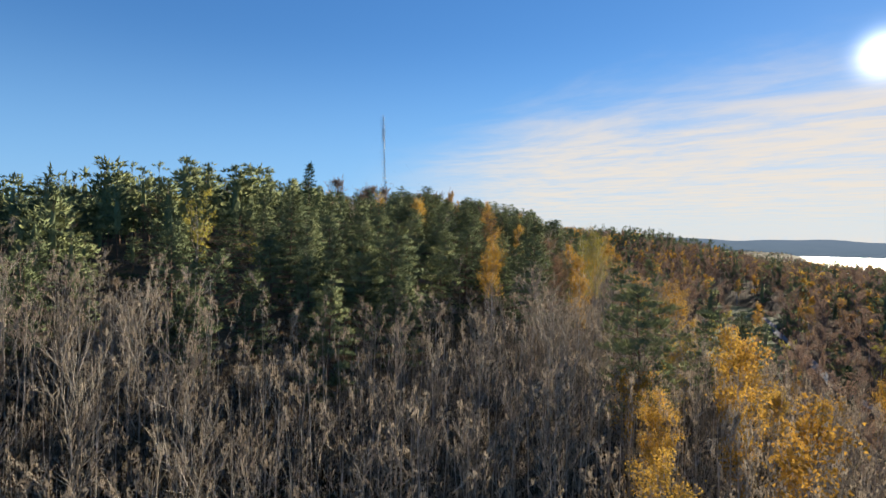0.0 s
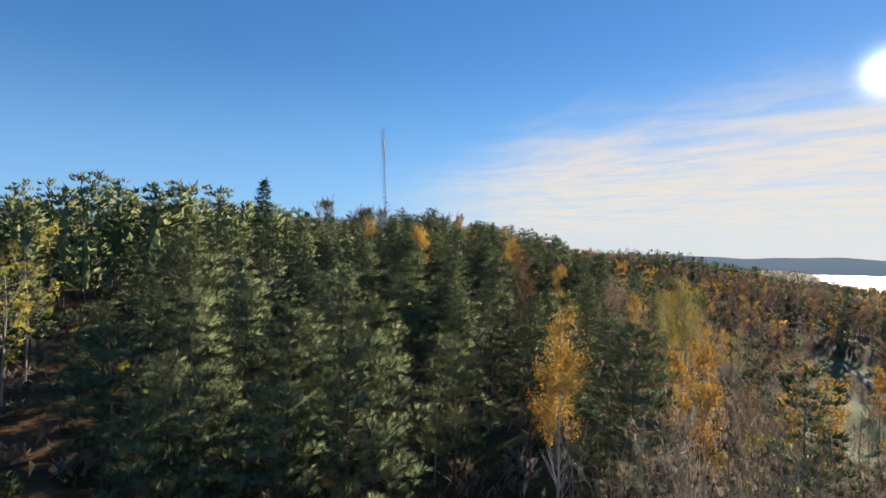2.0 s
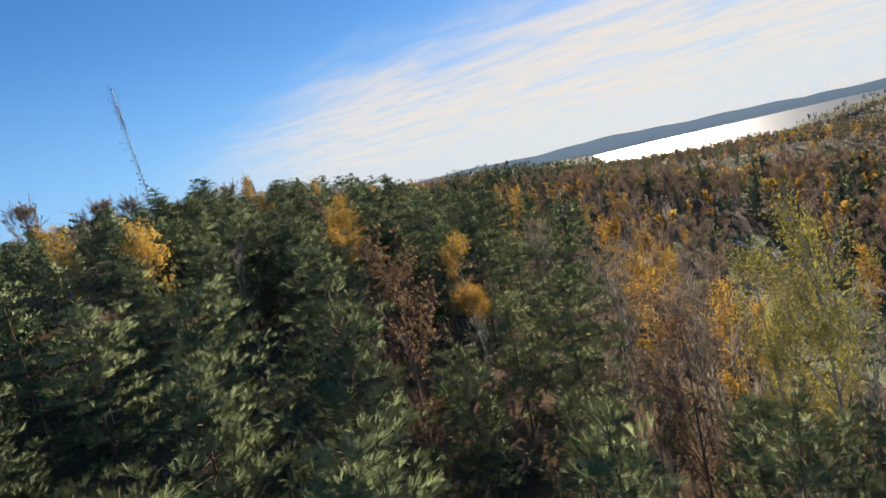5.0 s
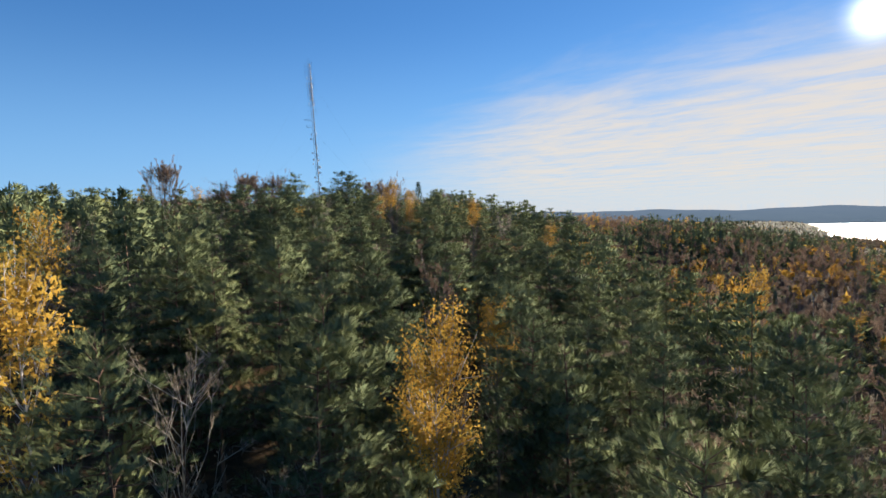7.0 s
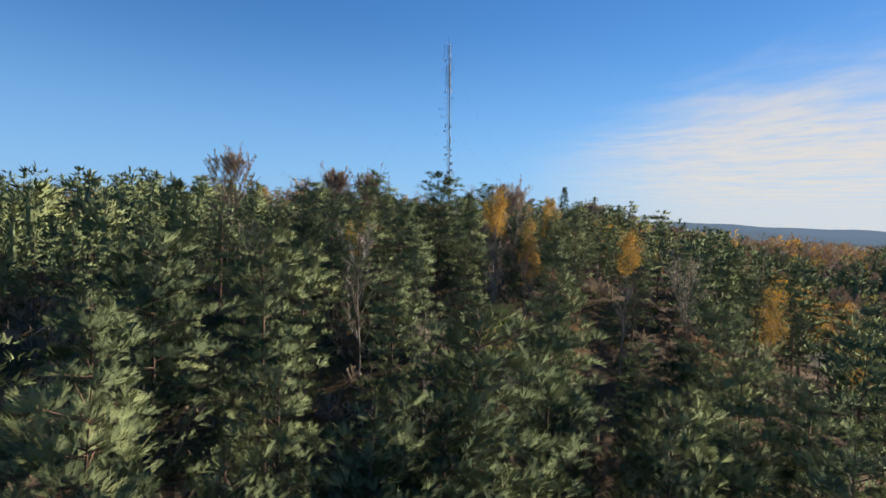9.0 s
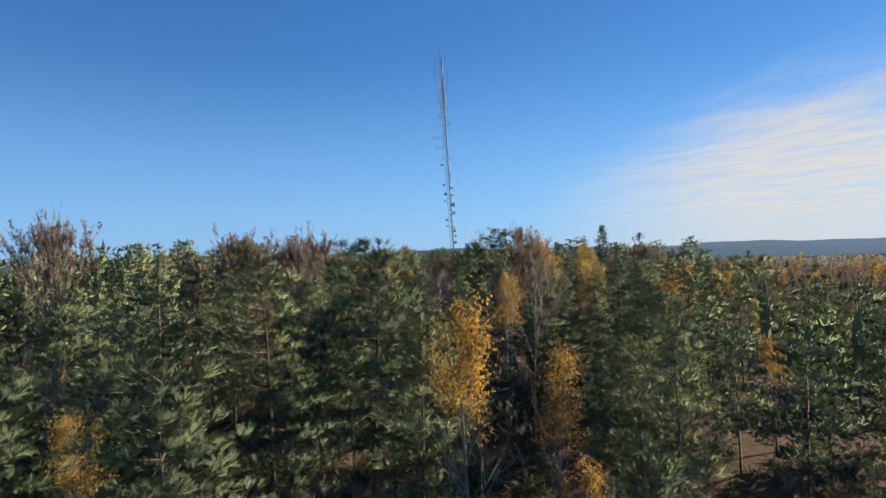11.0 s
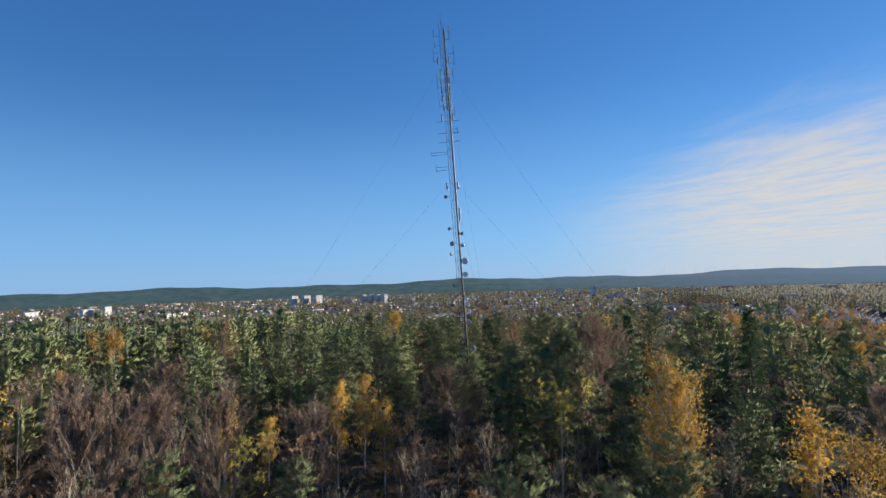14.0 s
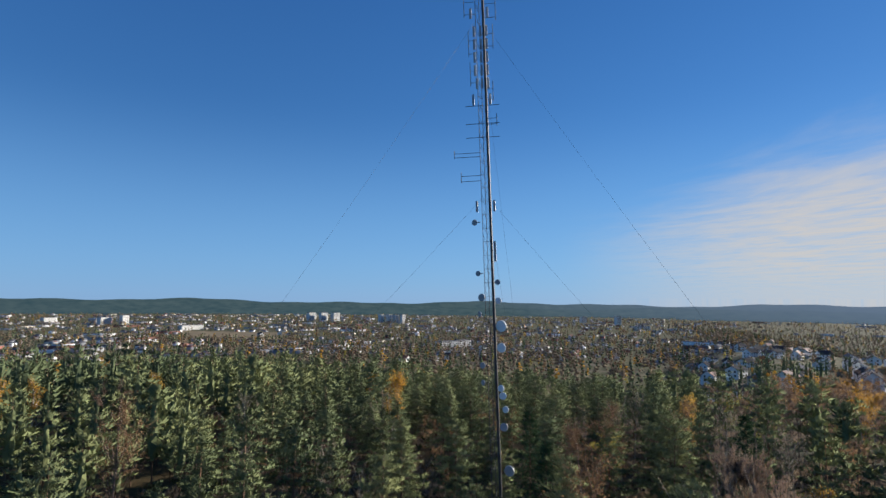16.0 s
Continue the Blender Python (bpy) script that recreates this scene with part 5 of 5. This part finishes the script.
def radio_mast():
    base = Vector((-37.5, 350, float(ground_z(-37.5, 350)) - 0.1))
    top = 81.2 - base.z
    mast = new("radio_mast")
    mast.matrix_basis = pose(*base, 0, -2.3, 0)
    tagged(mast, "tall guyed lattice radio mast with dishes and whip antennas", "radio mast")
    view = radians(-15)
    away = Vector((math.sin(view), math.cos(view), 0))
    side = Vector((away.y, -away.x, 0))
    w = 0.8
    legs = [side * (-w / 2) - away * 0.3, side * (w / 2) - away * 0.3, away * 0.6]
    for p in legs:
        bm = bmesh.new()
        rod(bm, p, p + Vector((0, 0, top)), 0.034, 0.030, 6)
        part("leg", bm, STEEL, mast)
    # zigzag bracing on each face, and level struts
    bay = 1.5
    bays = int(top / bay)
    for a, b in ((0, 1), (1, 2), (2, 0)):
        bm = bmesh.new()
        tube(bm, [(legs[a] if k % 2 == 0 else legs[b]) + Vector((0, 0, k * bay / 2)) for k in range(2 * bays)], 0.014)
        part("bracing", bm, STEEL, mast)
        bm = bmesh.new()
        rod(bm, legs[a], legs[b], 0.016, seg=4)
        first = part("strut", bm, STEEL, mast, "", Matrix.Translation((0, 0, bay)))
        for k in range(2, bays):
            piece("strut", first.data, mast, Matrix.Translation((0, 0, k * bay)))
    bm = bmesh.new()
    foot = legs[1] + side * 0.10
    box(bm, 0.28, 0.14, top * 0.985, (foot.x, foot.y, top * 0.4925), Matrix.Rotation(-view * -1, 3, "Z"))
    part("cable_ladder", bm, DARK_STEEL, mast, "dark cable ladder along one leg")
    h = lambda z: z - base.z

    def dish(z, s, r, mat, turn_deg, name="dish_antenna"):
        bm = bmesh.new()
        depth = r * 0.55
        bmesh.ops.create_cone(bm, cap_ends=True, segments=20, radius1=r * 0.55, radius2=r, depth=depth, matrix=Matrix.Translation((0, 0, -depth / 2)))
        bmesh.ops.create_cone(bm, cap_ends=True, segments=20, radius1=r, radius2=r * 0.96, depth=r * 0.25, matrix=Matrix.Translation((0, 0, r * 0.125)))
        p = side * s - away * 0.45
        d = part(name, bm, mat, mast, "", Matrix.Translation((p.x, p.y, h(z))) @ pose(0, 0, 0, 90, 0, math.degrees(-view) * -1 + turn_deg))
        bm = bmesh.new()
        rod(bm, (-s * 0.5, 0, -r * 0.5), (0, 0, -r * 0.45), 0.05)
        part("bracket", bm, STEEL, d)

    for z, s, r, mat, td in ((38.9, 1.25, 0.62, WHITE_DISH, 0), (36.6, 1.15, 0.5, WHITE_DISH, 25), (42.0, -0.75, 0.42, GREY_DISH, 0), (40.2, -1.05, 0.34, GREY_DISH, -35),
                             (41.6, 1.0, 0.36, WHITE_DISH, 20), (43.6, 1.0, 0.3, GREY_DISH, 40), (32.4, 0.95, 0.36, WHITE_DISH, 10), (31.6, 1.1, 0.4, WHITE_DISH, 30),
                             (30.2, 1.35, 0.36, WHITE_DISH, 0), (33.0, -0.9, 0.3, GREY_DISH, -20), (34.8, -0.9, 0.34, GREY_DISH, 0), (28.4, 1.1, 0.42, GREY_DISH, 20),
                             (50.2, -1.25, 0.34, GREY_DISH, 0), (44.6, -1.05, 0.3, GREY_DISH, 0), (24.0, 1.5, 0.55, GREY_DISH, 10)):
        dish(z, s, r, mat, td)

    def whip(z, s, length, out, gap=0.5):
        """A vertical rod on two short arms."""
        bm = bmesh.new()
        p = side * s
        rod(bm, (p.x, p.y, h(z)), (p.x, p.y, h(z) + length), 0.035)
        inner = side * (math.copysign(w / 2, s))
        for k in (0.12, 0.12 + gap):
            rod(bm, (inner.x, inner.y, h(z) + length * k), (p.x, p.y, h(z) + length * k), 0.03)
        part("whip_antenna", bm, STEEL, mast)

    for z, s, ln in ((54.8, -2.6, 1.2), (57.6, -3.3, 0.9), (74.2, -1.7, 3.0), (73.6, 1.9, 3.4), (69.4, -1.3, 3.2), (77.0, -1.4, 3.4), (70.2, 1.5, 3.0),
                     (64.0, 1.3, 2.4), (61.2, 1.6, 1.4), (66.0, -1.2, 2.8), (78.0, 1.3, 3.0)):
        whip(z, s, ln, 0)
    for z in (63.6, 61.5, 59.9):
        bm = bmesh.new()
        a, b = side * -1.9, side * 1.9
        rod(bm, (a.x, a.y, h(z)), (b.x, b.y, h(z)), 0.035)
        part("cross_arm", bm, STEEL, mast)
    # stacked panel antennas in the upper third, collars lower down
    bm = bmesh.new()
    box(bm, 0.26, 0.14, 1.25, (0, 0, 0), None, 0.03)
    panel = part("panel_antenna", bm, GREY_DISH, mast, "grey panel antenna", Matrix.Translation((legs[0].x, legs[0].y - 0.2, h(66))))
    for k in range(5):
        for s in (-0.62, 0.12, 0.78):
            if k == 0 and s < 0:
                continue
            p = side * s - away * 0.5
            piece("panel_antenna", panel.data, mast, Matrix.Translation((p.x, p.y, h(66 + 1.55 * k))) @ pose(0, 0, 0, 0, 0, 15 + s * 30), "grey panel antenna")
    for z in (52.0, 64.2, 74.5):
        for s in (-1.0, 1.0):
            p = side * s * 0.95 - away * 0.3
            piece("panel_antenna", panel.data, mast, Matrix.Translation((p.x, p.y, h(z))), "grey panel antenna")
    for z in (46.5, 47.5):
        p = side * 0.85
        piece("panel_antenna", panel.data, mast, Matrix.Translation((p.x, p.y, h(z))), "grey panel antenna")
    bm = bmesh.new()
    rod(bm, (0, 0, top), (0, 0, top + 1.9), 0.04, 0.02)
    part("lightning_rod", bm, STEEL, mast)
    bm = bmesh.new()
    box(bm, 2.4, 2.4, 0.6, (0, 0, 0.1), None, 0.05)
    part("concrete_footing", bm, GREY_DISH, mast, "grey concrete footing")
    tilt = mast.matrix_basis.inverted()
    for az in (-8, 112, 232):
        a = Vector((math.sin(radians(az)), math.cos(radians(az)), 0)) * 42
        g = base + a
        g.z = float(ground_z(g.x, g.y)) + 0.3
        for z in (52.8, 73.5):
            bm = bmesh.new()
            start, end = Vector((0, 0, h(z))) + a.normalized() * 0.5, tilt @ g
            pts = [start.lerp(end, k / 10) - Vector((0, 0, 1.1 * math.sin(math.pi * k / 10))) for k in range(11)]
            tube(bm, pts, 0.008)
            part("guy_wire", bm, DARK_STEEL, mast, "thin dark guy wire")


radio_mast()


# ---- town ----
WALLS = [plain_material("white_boards", (0.80, 0.79, 0.76), 0.7, 0, 0.1), plain_material("cream_boards", (0.60, 0.54, 0.42), 0.7, 0, 0.1),
         plain_material("red_brown_boards", (0.26, 0.09, 0.06), 0.7, 0, 0.2), plain_material("grey_boards", (0.36, 0.36, 0.36), 0.7, 0, 0.15)]
ROOFS = [plain_material("black_tiles", (0.045, 0.045, 0.05), 1.0, 0, 0.3, 3.0, 0.05), plain_material("red_tiles", (0.19, 0.085, 0.06), 0.8, 0, 0.25), plain_material("grey_sheet_roof", (0.13, 0.13, 0.14), 1.0, 0, 0.2, 3.0, 0.1)]
PANE = plain_material("window_glass", (0.03, 0.035, 0.045), 0.08, 0, 0.2)
CONCRETE = plain_material("pale_concrete", (0.62, 0.61, 0.58), 0.8, 0, 0.1)


def house_shape(w, d, h, pitch):
    """Body with gables, and an overhanging roof of two slabs."""
    body = bmesh.new()
    r = d / 2 * pitch
    pts = [(-w / 2, -d / 2, -2), (w / 2, -d / 2, -2), (w / 2, d / 2, -2), (-w / 2, d / 2, -2), (-w / 2, -d / 2, h), (w / 2, -d / 2, h), (w / 2, d / 2, h), (-w / 2, d / 2, h), (-w / 2, 0, h + r), (w / 2, 0, h + r)]
    v = [body.verts.new(p) for p in pts]
    for f in ((0, 1, 5, 4), (2, 3, 7, 6), (1, 2, 6, 9, 5), (3, 0, 4, 8, 7), (4, 5, 9, 8), (6, 7, 8, 9)):
        body.faces.new([v[i] for i in f])
    roof = bmesh.new()
    o, tk = 0.5, 0.25
    for sgn in (-1, 1):
        lo = Vector((0, sgn * (d / 2 + o), h - o * pitch))
        hi = Vector((0, 0, h + r))
        q = [Vector((sx * (w / 2 + o), p.y, p.z + dz)) for dz in (0.02, tk) for sx, p in ((-1, lo), (1, lo), (1, hi), (-1, hi))]
        vv = [roof.verts.new(p) for p in q]
        for f in ((0, 1, 2, 3), (4, 5, 6, 7), (0, 1, 5, 4), (1, 2, 6, 5), (2, 3, 7, 6), (3, 0, 4, 7)):
            roof.faces.new([vv[i] for i in f])
    bmesh.ops.recalc_face_normals(body, faces=body.faces)
    bmesh.ops.recalc_face_normals(roof, faces=roof.faces)
    return body, roof


def house(kind, m):
    w, d, h, pitch, wall, roof = kind
    root = new("house")
    root.matrix_basis = m
    tone = {0: "white", 1: "cream", 2: "red-brown", 3: "grey"}[wall]
    tagged(root, f"{tone} wooden house with a {('black tiled', 'red tiled', 'grey metal')[roof]} gable roof", "house", "houses of the town")
    b, r = house_shape(w, d, h, pitch)
    part("wall", b, WALLS[wall], root)
    rf = part("roof", r, ROOFS[roof], root)
    bm = bmesh.new()
    box(bm, 0.7, 0.7, 1.6, (w * 0.2, 0.4, h + d / 2 * pitch + 0.2))
    part("chimney", bm, CONCRETE, rf)
    bm = bmesh.new()
    box(bm, 1.2, 0.08, 1.3)
    first = None
    for z in ((1.6, 4.2) if h > 4.5 else (1.6,)):
        for sx in (-0.32, 0.0, 0.32):
            for sy in (-1, 1):
                mm = Matrix.Translation((sx * w, sy * (d / 2 + 0.03), z))
                if first is None:
                    first = part("window", bm, PANE, root, "", mm)
                else:
                    piece("window", first.data, root, mm)
        for sx in (-1, 1):
            for sy in (-0.22, 0.22):
                piece("window", first.data, root, Matrix.Translation((sx * (w / 2 + 0.03), sy * d, z)) @ pose(0, 0, 0, 0, 0, 90))
    return root


def block(m, w, d, floors, mat, label):
    """Apartment house with a window part for each opening of the fronts."""
    root = new("apartment_building")
    root.matrix_basis = m
    tagged(root, label, "apartment building", "apartment blocks of the town")
    bm = bmesh.new()
    box(bm, w, d, floors * 2.9 + 3, (0, 0, floors * 1.45 - 1.5))
    part("wall", bm, mat, root)
    bm = bmesh.new()
    box(bm, w + 0.6, d + 0.6, 0.6, (0, 0, floors * 2.9 + 0.3))
    box(bm, 4, 4, 2.4, (w * 0.1, 0, floors * 2.9 + 1.8))
    part("roof", bm, ROOFS[2], root)
    bm = bmesh.new()
    box(bm, 2.2, 0.1, 1.5)
    first = None
    for f in range(floors):
        for k in range(int(w / 4.2)):
            mm = Matrix.Translation(((k + 0.5) * 4.2 - w / 2, -d / 2 - 0.04, f * 2.9 + 1.6))
            if first is None:
                first = part("window", bm, PANE, root, "", mm)
            else:
                piece("window", first.data, root, mm)


def town():
    rng = np.random.default_rng(3)
    kinds = [(11, 8, 5.4, 0.75, 0, 0), (13, 8.5, 5.2, 0.6, 0, 0), (10, 8, 5.2, 0.8, 1, 1), (12, 8, 3.2, 0.7, 2, 0), (14, 8, 3.2, 0.5, 3, 2), (11, 8, 5.0, 0.7, 0, 1)]
    made = {}
    spots = []
    # rows of houses on the shelf ahead, and strewn ones behind
    for k in range(420):
        if k < 30:
            x, y, a = *ROW_HOUSES[k], 74 + rng.uniform(-8, 8)
        elif k % 2:
            az, dd = radians(rng.uniform(3, 30)), 350 + 560 * rng.random()
            x, y, a = math.sin(az) * dd - 20, math.cos(az) * dd + 250, 74 + rng.uniform(-25, 25)
        else:
            az, dd = radians(rng.uniform(-42, 26)), 560 + 1150 * rng.random() ** 0.9
            x, y, a = math.sin(az) * dd - 20, math.cos(az) * dd + 250, rng.uniform(0, 180)
        if lake_mask(x, y) > 0 or any(math.hypot(x - p, y - q) < 17 for p, q in spots):
            continue
        spots.append((x, y))
        if len(spots) > 190:
            break
        i = 0 if k < 30 else int(rng.choice([0, 0, 1, 1, 5, 4])) if k % 2 else int(rng.choice([0, 1, 2, 3, 3, 4, 4, 4, 5]))
        m = pose(x, y, float(ground_z(x, y)), 0, 0, a)
        if i not in made:
            made[i] = house(kinds[i], m)
        else:
            copy_thing(made[i], m)
    # lakeside houses
    for k in range(26):
        az, dd = radians(rng.uniform(34, 62)), rng.uniform(950, 1280)
        x, y = math.sin(az) * dd, math.cos(az) * dd
        copy_thing(made[int(rng.choice(list(made)))], pose(x, y, float(ground_z(x, y)), 0, 0, rng.uniform(0, 180)))
    for k, (az, dd, w, fl) in enumerate(((-35.0, 2150, 30, 11), (-33.8, 2150, 30, 11), (-32.6, 2150, 28, 11), (-28.0, 2050, 16, 10), (-27.2, 2050, 16, 10), (-26.5, 2050, 16, 10), (-25.8, 2050, 16, 10),
                                         (-4.2, 2100, 20, 11), (-7.5, 2300, 22, 8), (-53, 1900, 34, 7), (-51.5, 1900, 20, 9), (-57, 2000, 40, 6), (-2.0, 1700, 46, 4), (-46, 1500, 60, 4), (-20.5, 900, 60, 4))):
        x, y = math.sin(radians(az)) * dd - 22, math.cos(radians(az)) * dd + 290
        block(pose(x, y, float(ground_z(x, y)), 0, 0, -az + 46), w * 1.15, 13, fl, CONCRETE, "pale concrete apartment block on the far side of town")
    # roofs too far off to tell apart
    vs, ts, ms, k = [], [], [], 0
    cube = np.array([(-1, -1, 0), (1, -1, 0), (1, 1, 0), (-1, 1, 0), (-1, -1, 1), (1, -1, 1), (1, 1, 1), (-1, 1, 1), (-1, 0, 1.6), (1, 0, 1.6)], float)
    tri = np.array([(0, 1, 5), (0, 5, 4), (2, 3, 7), (2, 7, 6), (1, 2, 6), (1, 6, 5), (5, 6, 9), (3, 0, 4), (3, 4, 7), (7, 4, 8), (4, 5, 9), (4, 9, 8), (6, 7, 8), (6, 8, 9)])
    for _ in range(1500):
        az, dd = radians(rng.uniform(-64, 30 if rng.random() < 0.4 else 6)), 760 + 2500 * rng.random() ** 1.15
        x, y = math.sin(az) * dd - 20, math.cos(az) * dd + 250
        if in_field(x, y):
            continue
        a = rng.uniform(0, math.pi)
        if rng.random() < (0.16 if az < radians(-28) else 0.05):
            # long sheds and terraces lie across the view
            a = -az + rng.uniform(-0.3, 0.3)
            v = cube * np.array([rng.uniform(12, 32), rng.uniform(6, 10), rng.uniform(3.5, 6)])
            v[8:, 2] = v[4, 2] * 1.12
        else:
            v = cube * np.array([rng.uniform(4, 7), rng.uniform(3.2, 4.6), rng.uniform(2.6, 4.2)])
        vs.append(np.stack([v[:, 0] * math.cos(a) - v[:, 1] * math.sin(a) + x, v[:, 0] * math.sin(a) + v[:, 1] * math.cos(a) + y, v[:, 2] + float(ground_z(x, y)) - 0.5], 1))
        ts.append(tri + k)
        wall = int(rng.choice([0, 0, 1, 1, 2, 3, 3, 3, 3]))
        ms.append(np.where(np.arange(14) >= 10, 4 + int(rng.choice([0, 1, 2, 2])), wall))
        k += 10
    me = mesh_from("distant_houses", np.concatenate(vs), np.concatenate(ts), WALLS + ROOFS, np.concatenate(ms))
    tagged(new("distant_houses", me), "distant town of pale houses with dark roofs among trees", "distant houses", kind="stuff")


town()


def field():
    """A strip of stubble on the plain before the town."""
    m, t, shader = material("dry_stubble", 1.0)
    n = noise_node(t, world_place(t), 0.03, 5.0, 0.6)
    link(t, ramp_node(t, n, [(0.35, (0.17, 0.125, 0.06)), (0.65, (0.27, 0.20, 0.10))]), shader.inputs["Base Color"])
    (ax, ay), (bx, by), (cx, cy), (dx, dy) = FIELD
    k = 17
    f = np.linspace(0, 1, k)
    u, v = np.meshgrid(f, f, indexing="ij")
    x = ax * (1 - u) * (1 - v) + bx * u * (1 - v) + cx * u * v + dx * (1 - u) * v
    y = ay * (1 - u) * (1 - v) + by * u * (1 - v) + cy * u * v + dy * (1 - u) * v
    verts = np.stack([x, y, ground_z(x, y) + 0.8], -1).reshape(-1, 3)
    i = np.arange(k * k).reshape(k, k)
    a, b, c, d = i[:-1, :-1].ravel(), i[1:, :-1].ravel(), i[1:, 1:].ravel(), i[:-1, 1:].ravel()
    me = mesh_from("ground_field", verts, np.concatenate([np.stack([a, b, c], 1), np.stack([a, c, d], 1)]), [m])
    tagged(new("ground_field", me), "beige stubble field on the plain before the town", "field", kind="structure")


field()


def meadow_and_stream():
    m, t, shader = material("damp_grass", 1.0)
    n = math_node(t, "ADD", math_node(t, "MULTIPLY", noise_node(t, world_place(t), 0.15, 4.0), 0.6), math_node(t, "MULTIPLY", noise_node(t, world_place(t), 2.5, 4.0), 0.4))
    link(t, ramp_node(t, n, [(0.3, (0.06, 0.055, 0.025)), (0.5, (0.10, 0.12, 0.035)), (0.7, (0.15, 0.16, 0.05))]), shader.inputs["Base Color"])
    bumped(t, shader, n, 0.6, 0.1)
    brook = plain_material("shallow_stony_brook", (0.16, 0.16, 0.155), 0.92, 0.0, 0.5, 1.2)
    ax, ay, bx, by, half = CLEARING
    along, across = Vector((bx - ax, by - ay)), Vector((by - ay, ax - bx)).normalized()

    def ribbon(name, rows, lift, mat, label, category):
        n_, w = len(rows), len(rows[0])
        p = np.array(rows, float).reshape(-1, 2)
        verts = np.column_stack([p, ground_z(p[:, 0], p[:, 1]) + lift])
        i = np.arange(n_ * w).reshape(n_, w)
        a, b, c, d = i[:-1, :-1].ravel(), i[1:, :-1].ravel(), i[1:, 1:].ravel(), i[:-1, 1:].ravel()
        me = mesh_from(name, verts, np.concatenate([np.stack([a, b, c], 1), np.stack([a, c, d], 1)]), [mat])
        tagged(new(name, me), label, category, kind="structure")

    rows = []
    for k in np.linspace(0, 1, 40):
        w = half * (0.75 + 0.25 * math.sin(k * 9)) * (1.0 if 0.05 < k < 0.95 else 0.6)
        rows.append([(ax + along.x * k + across.x * w * f, ay + along.y * k + across.y * w * f) for f in np.linspace(-1, 1, 9)])
    ribbon("ground_meadow", rows, 0.12, m, "green and brown damp meadow between bare trees", "meadow")
    rows = []
    for (px, py), (qx, qy) in zip(STREAM[:-1], STREAM[1:]):
        side = Vector((qy - py, px - qx)).normalized()
        for k in np.linspace(0, 1, 8, endpoint=False):
            w = 1.0 + 0.35 * math.sin(px + 9 * k)
            x, y = px + (qx - px) * k, py + (qy - py) * k + 0.8 * math.sin(6.28 * k)
            rows.append([(x + side.x * w * f, y + side.y * w * f) for f in (-1, 0, 1)])
    ribbon("water_stream", rows, 0.3, brook, "narrow pale stream glinting beside the meadow", "stream")


meadow_and_stream()
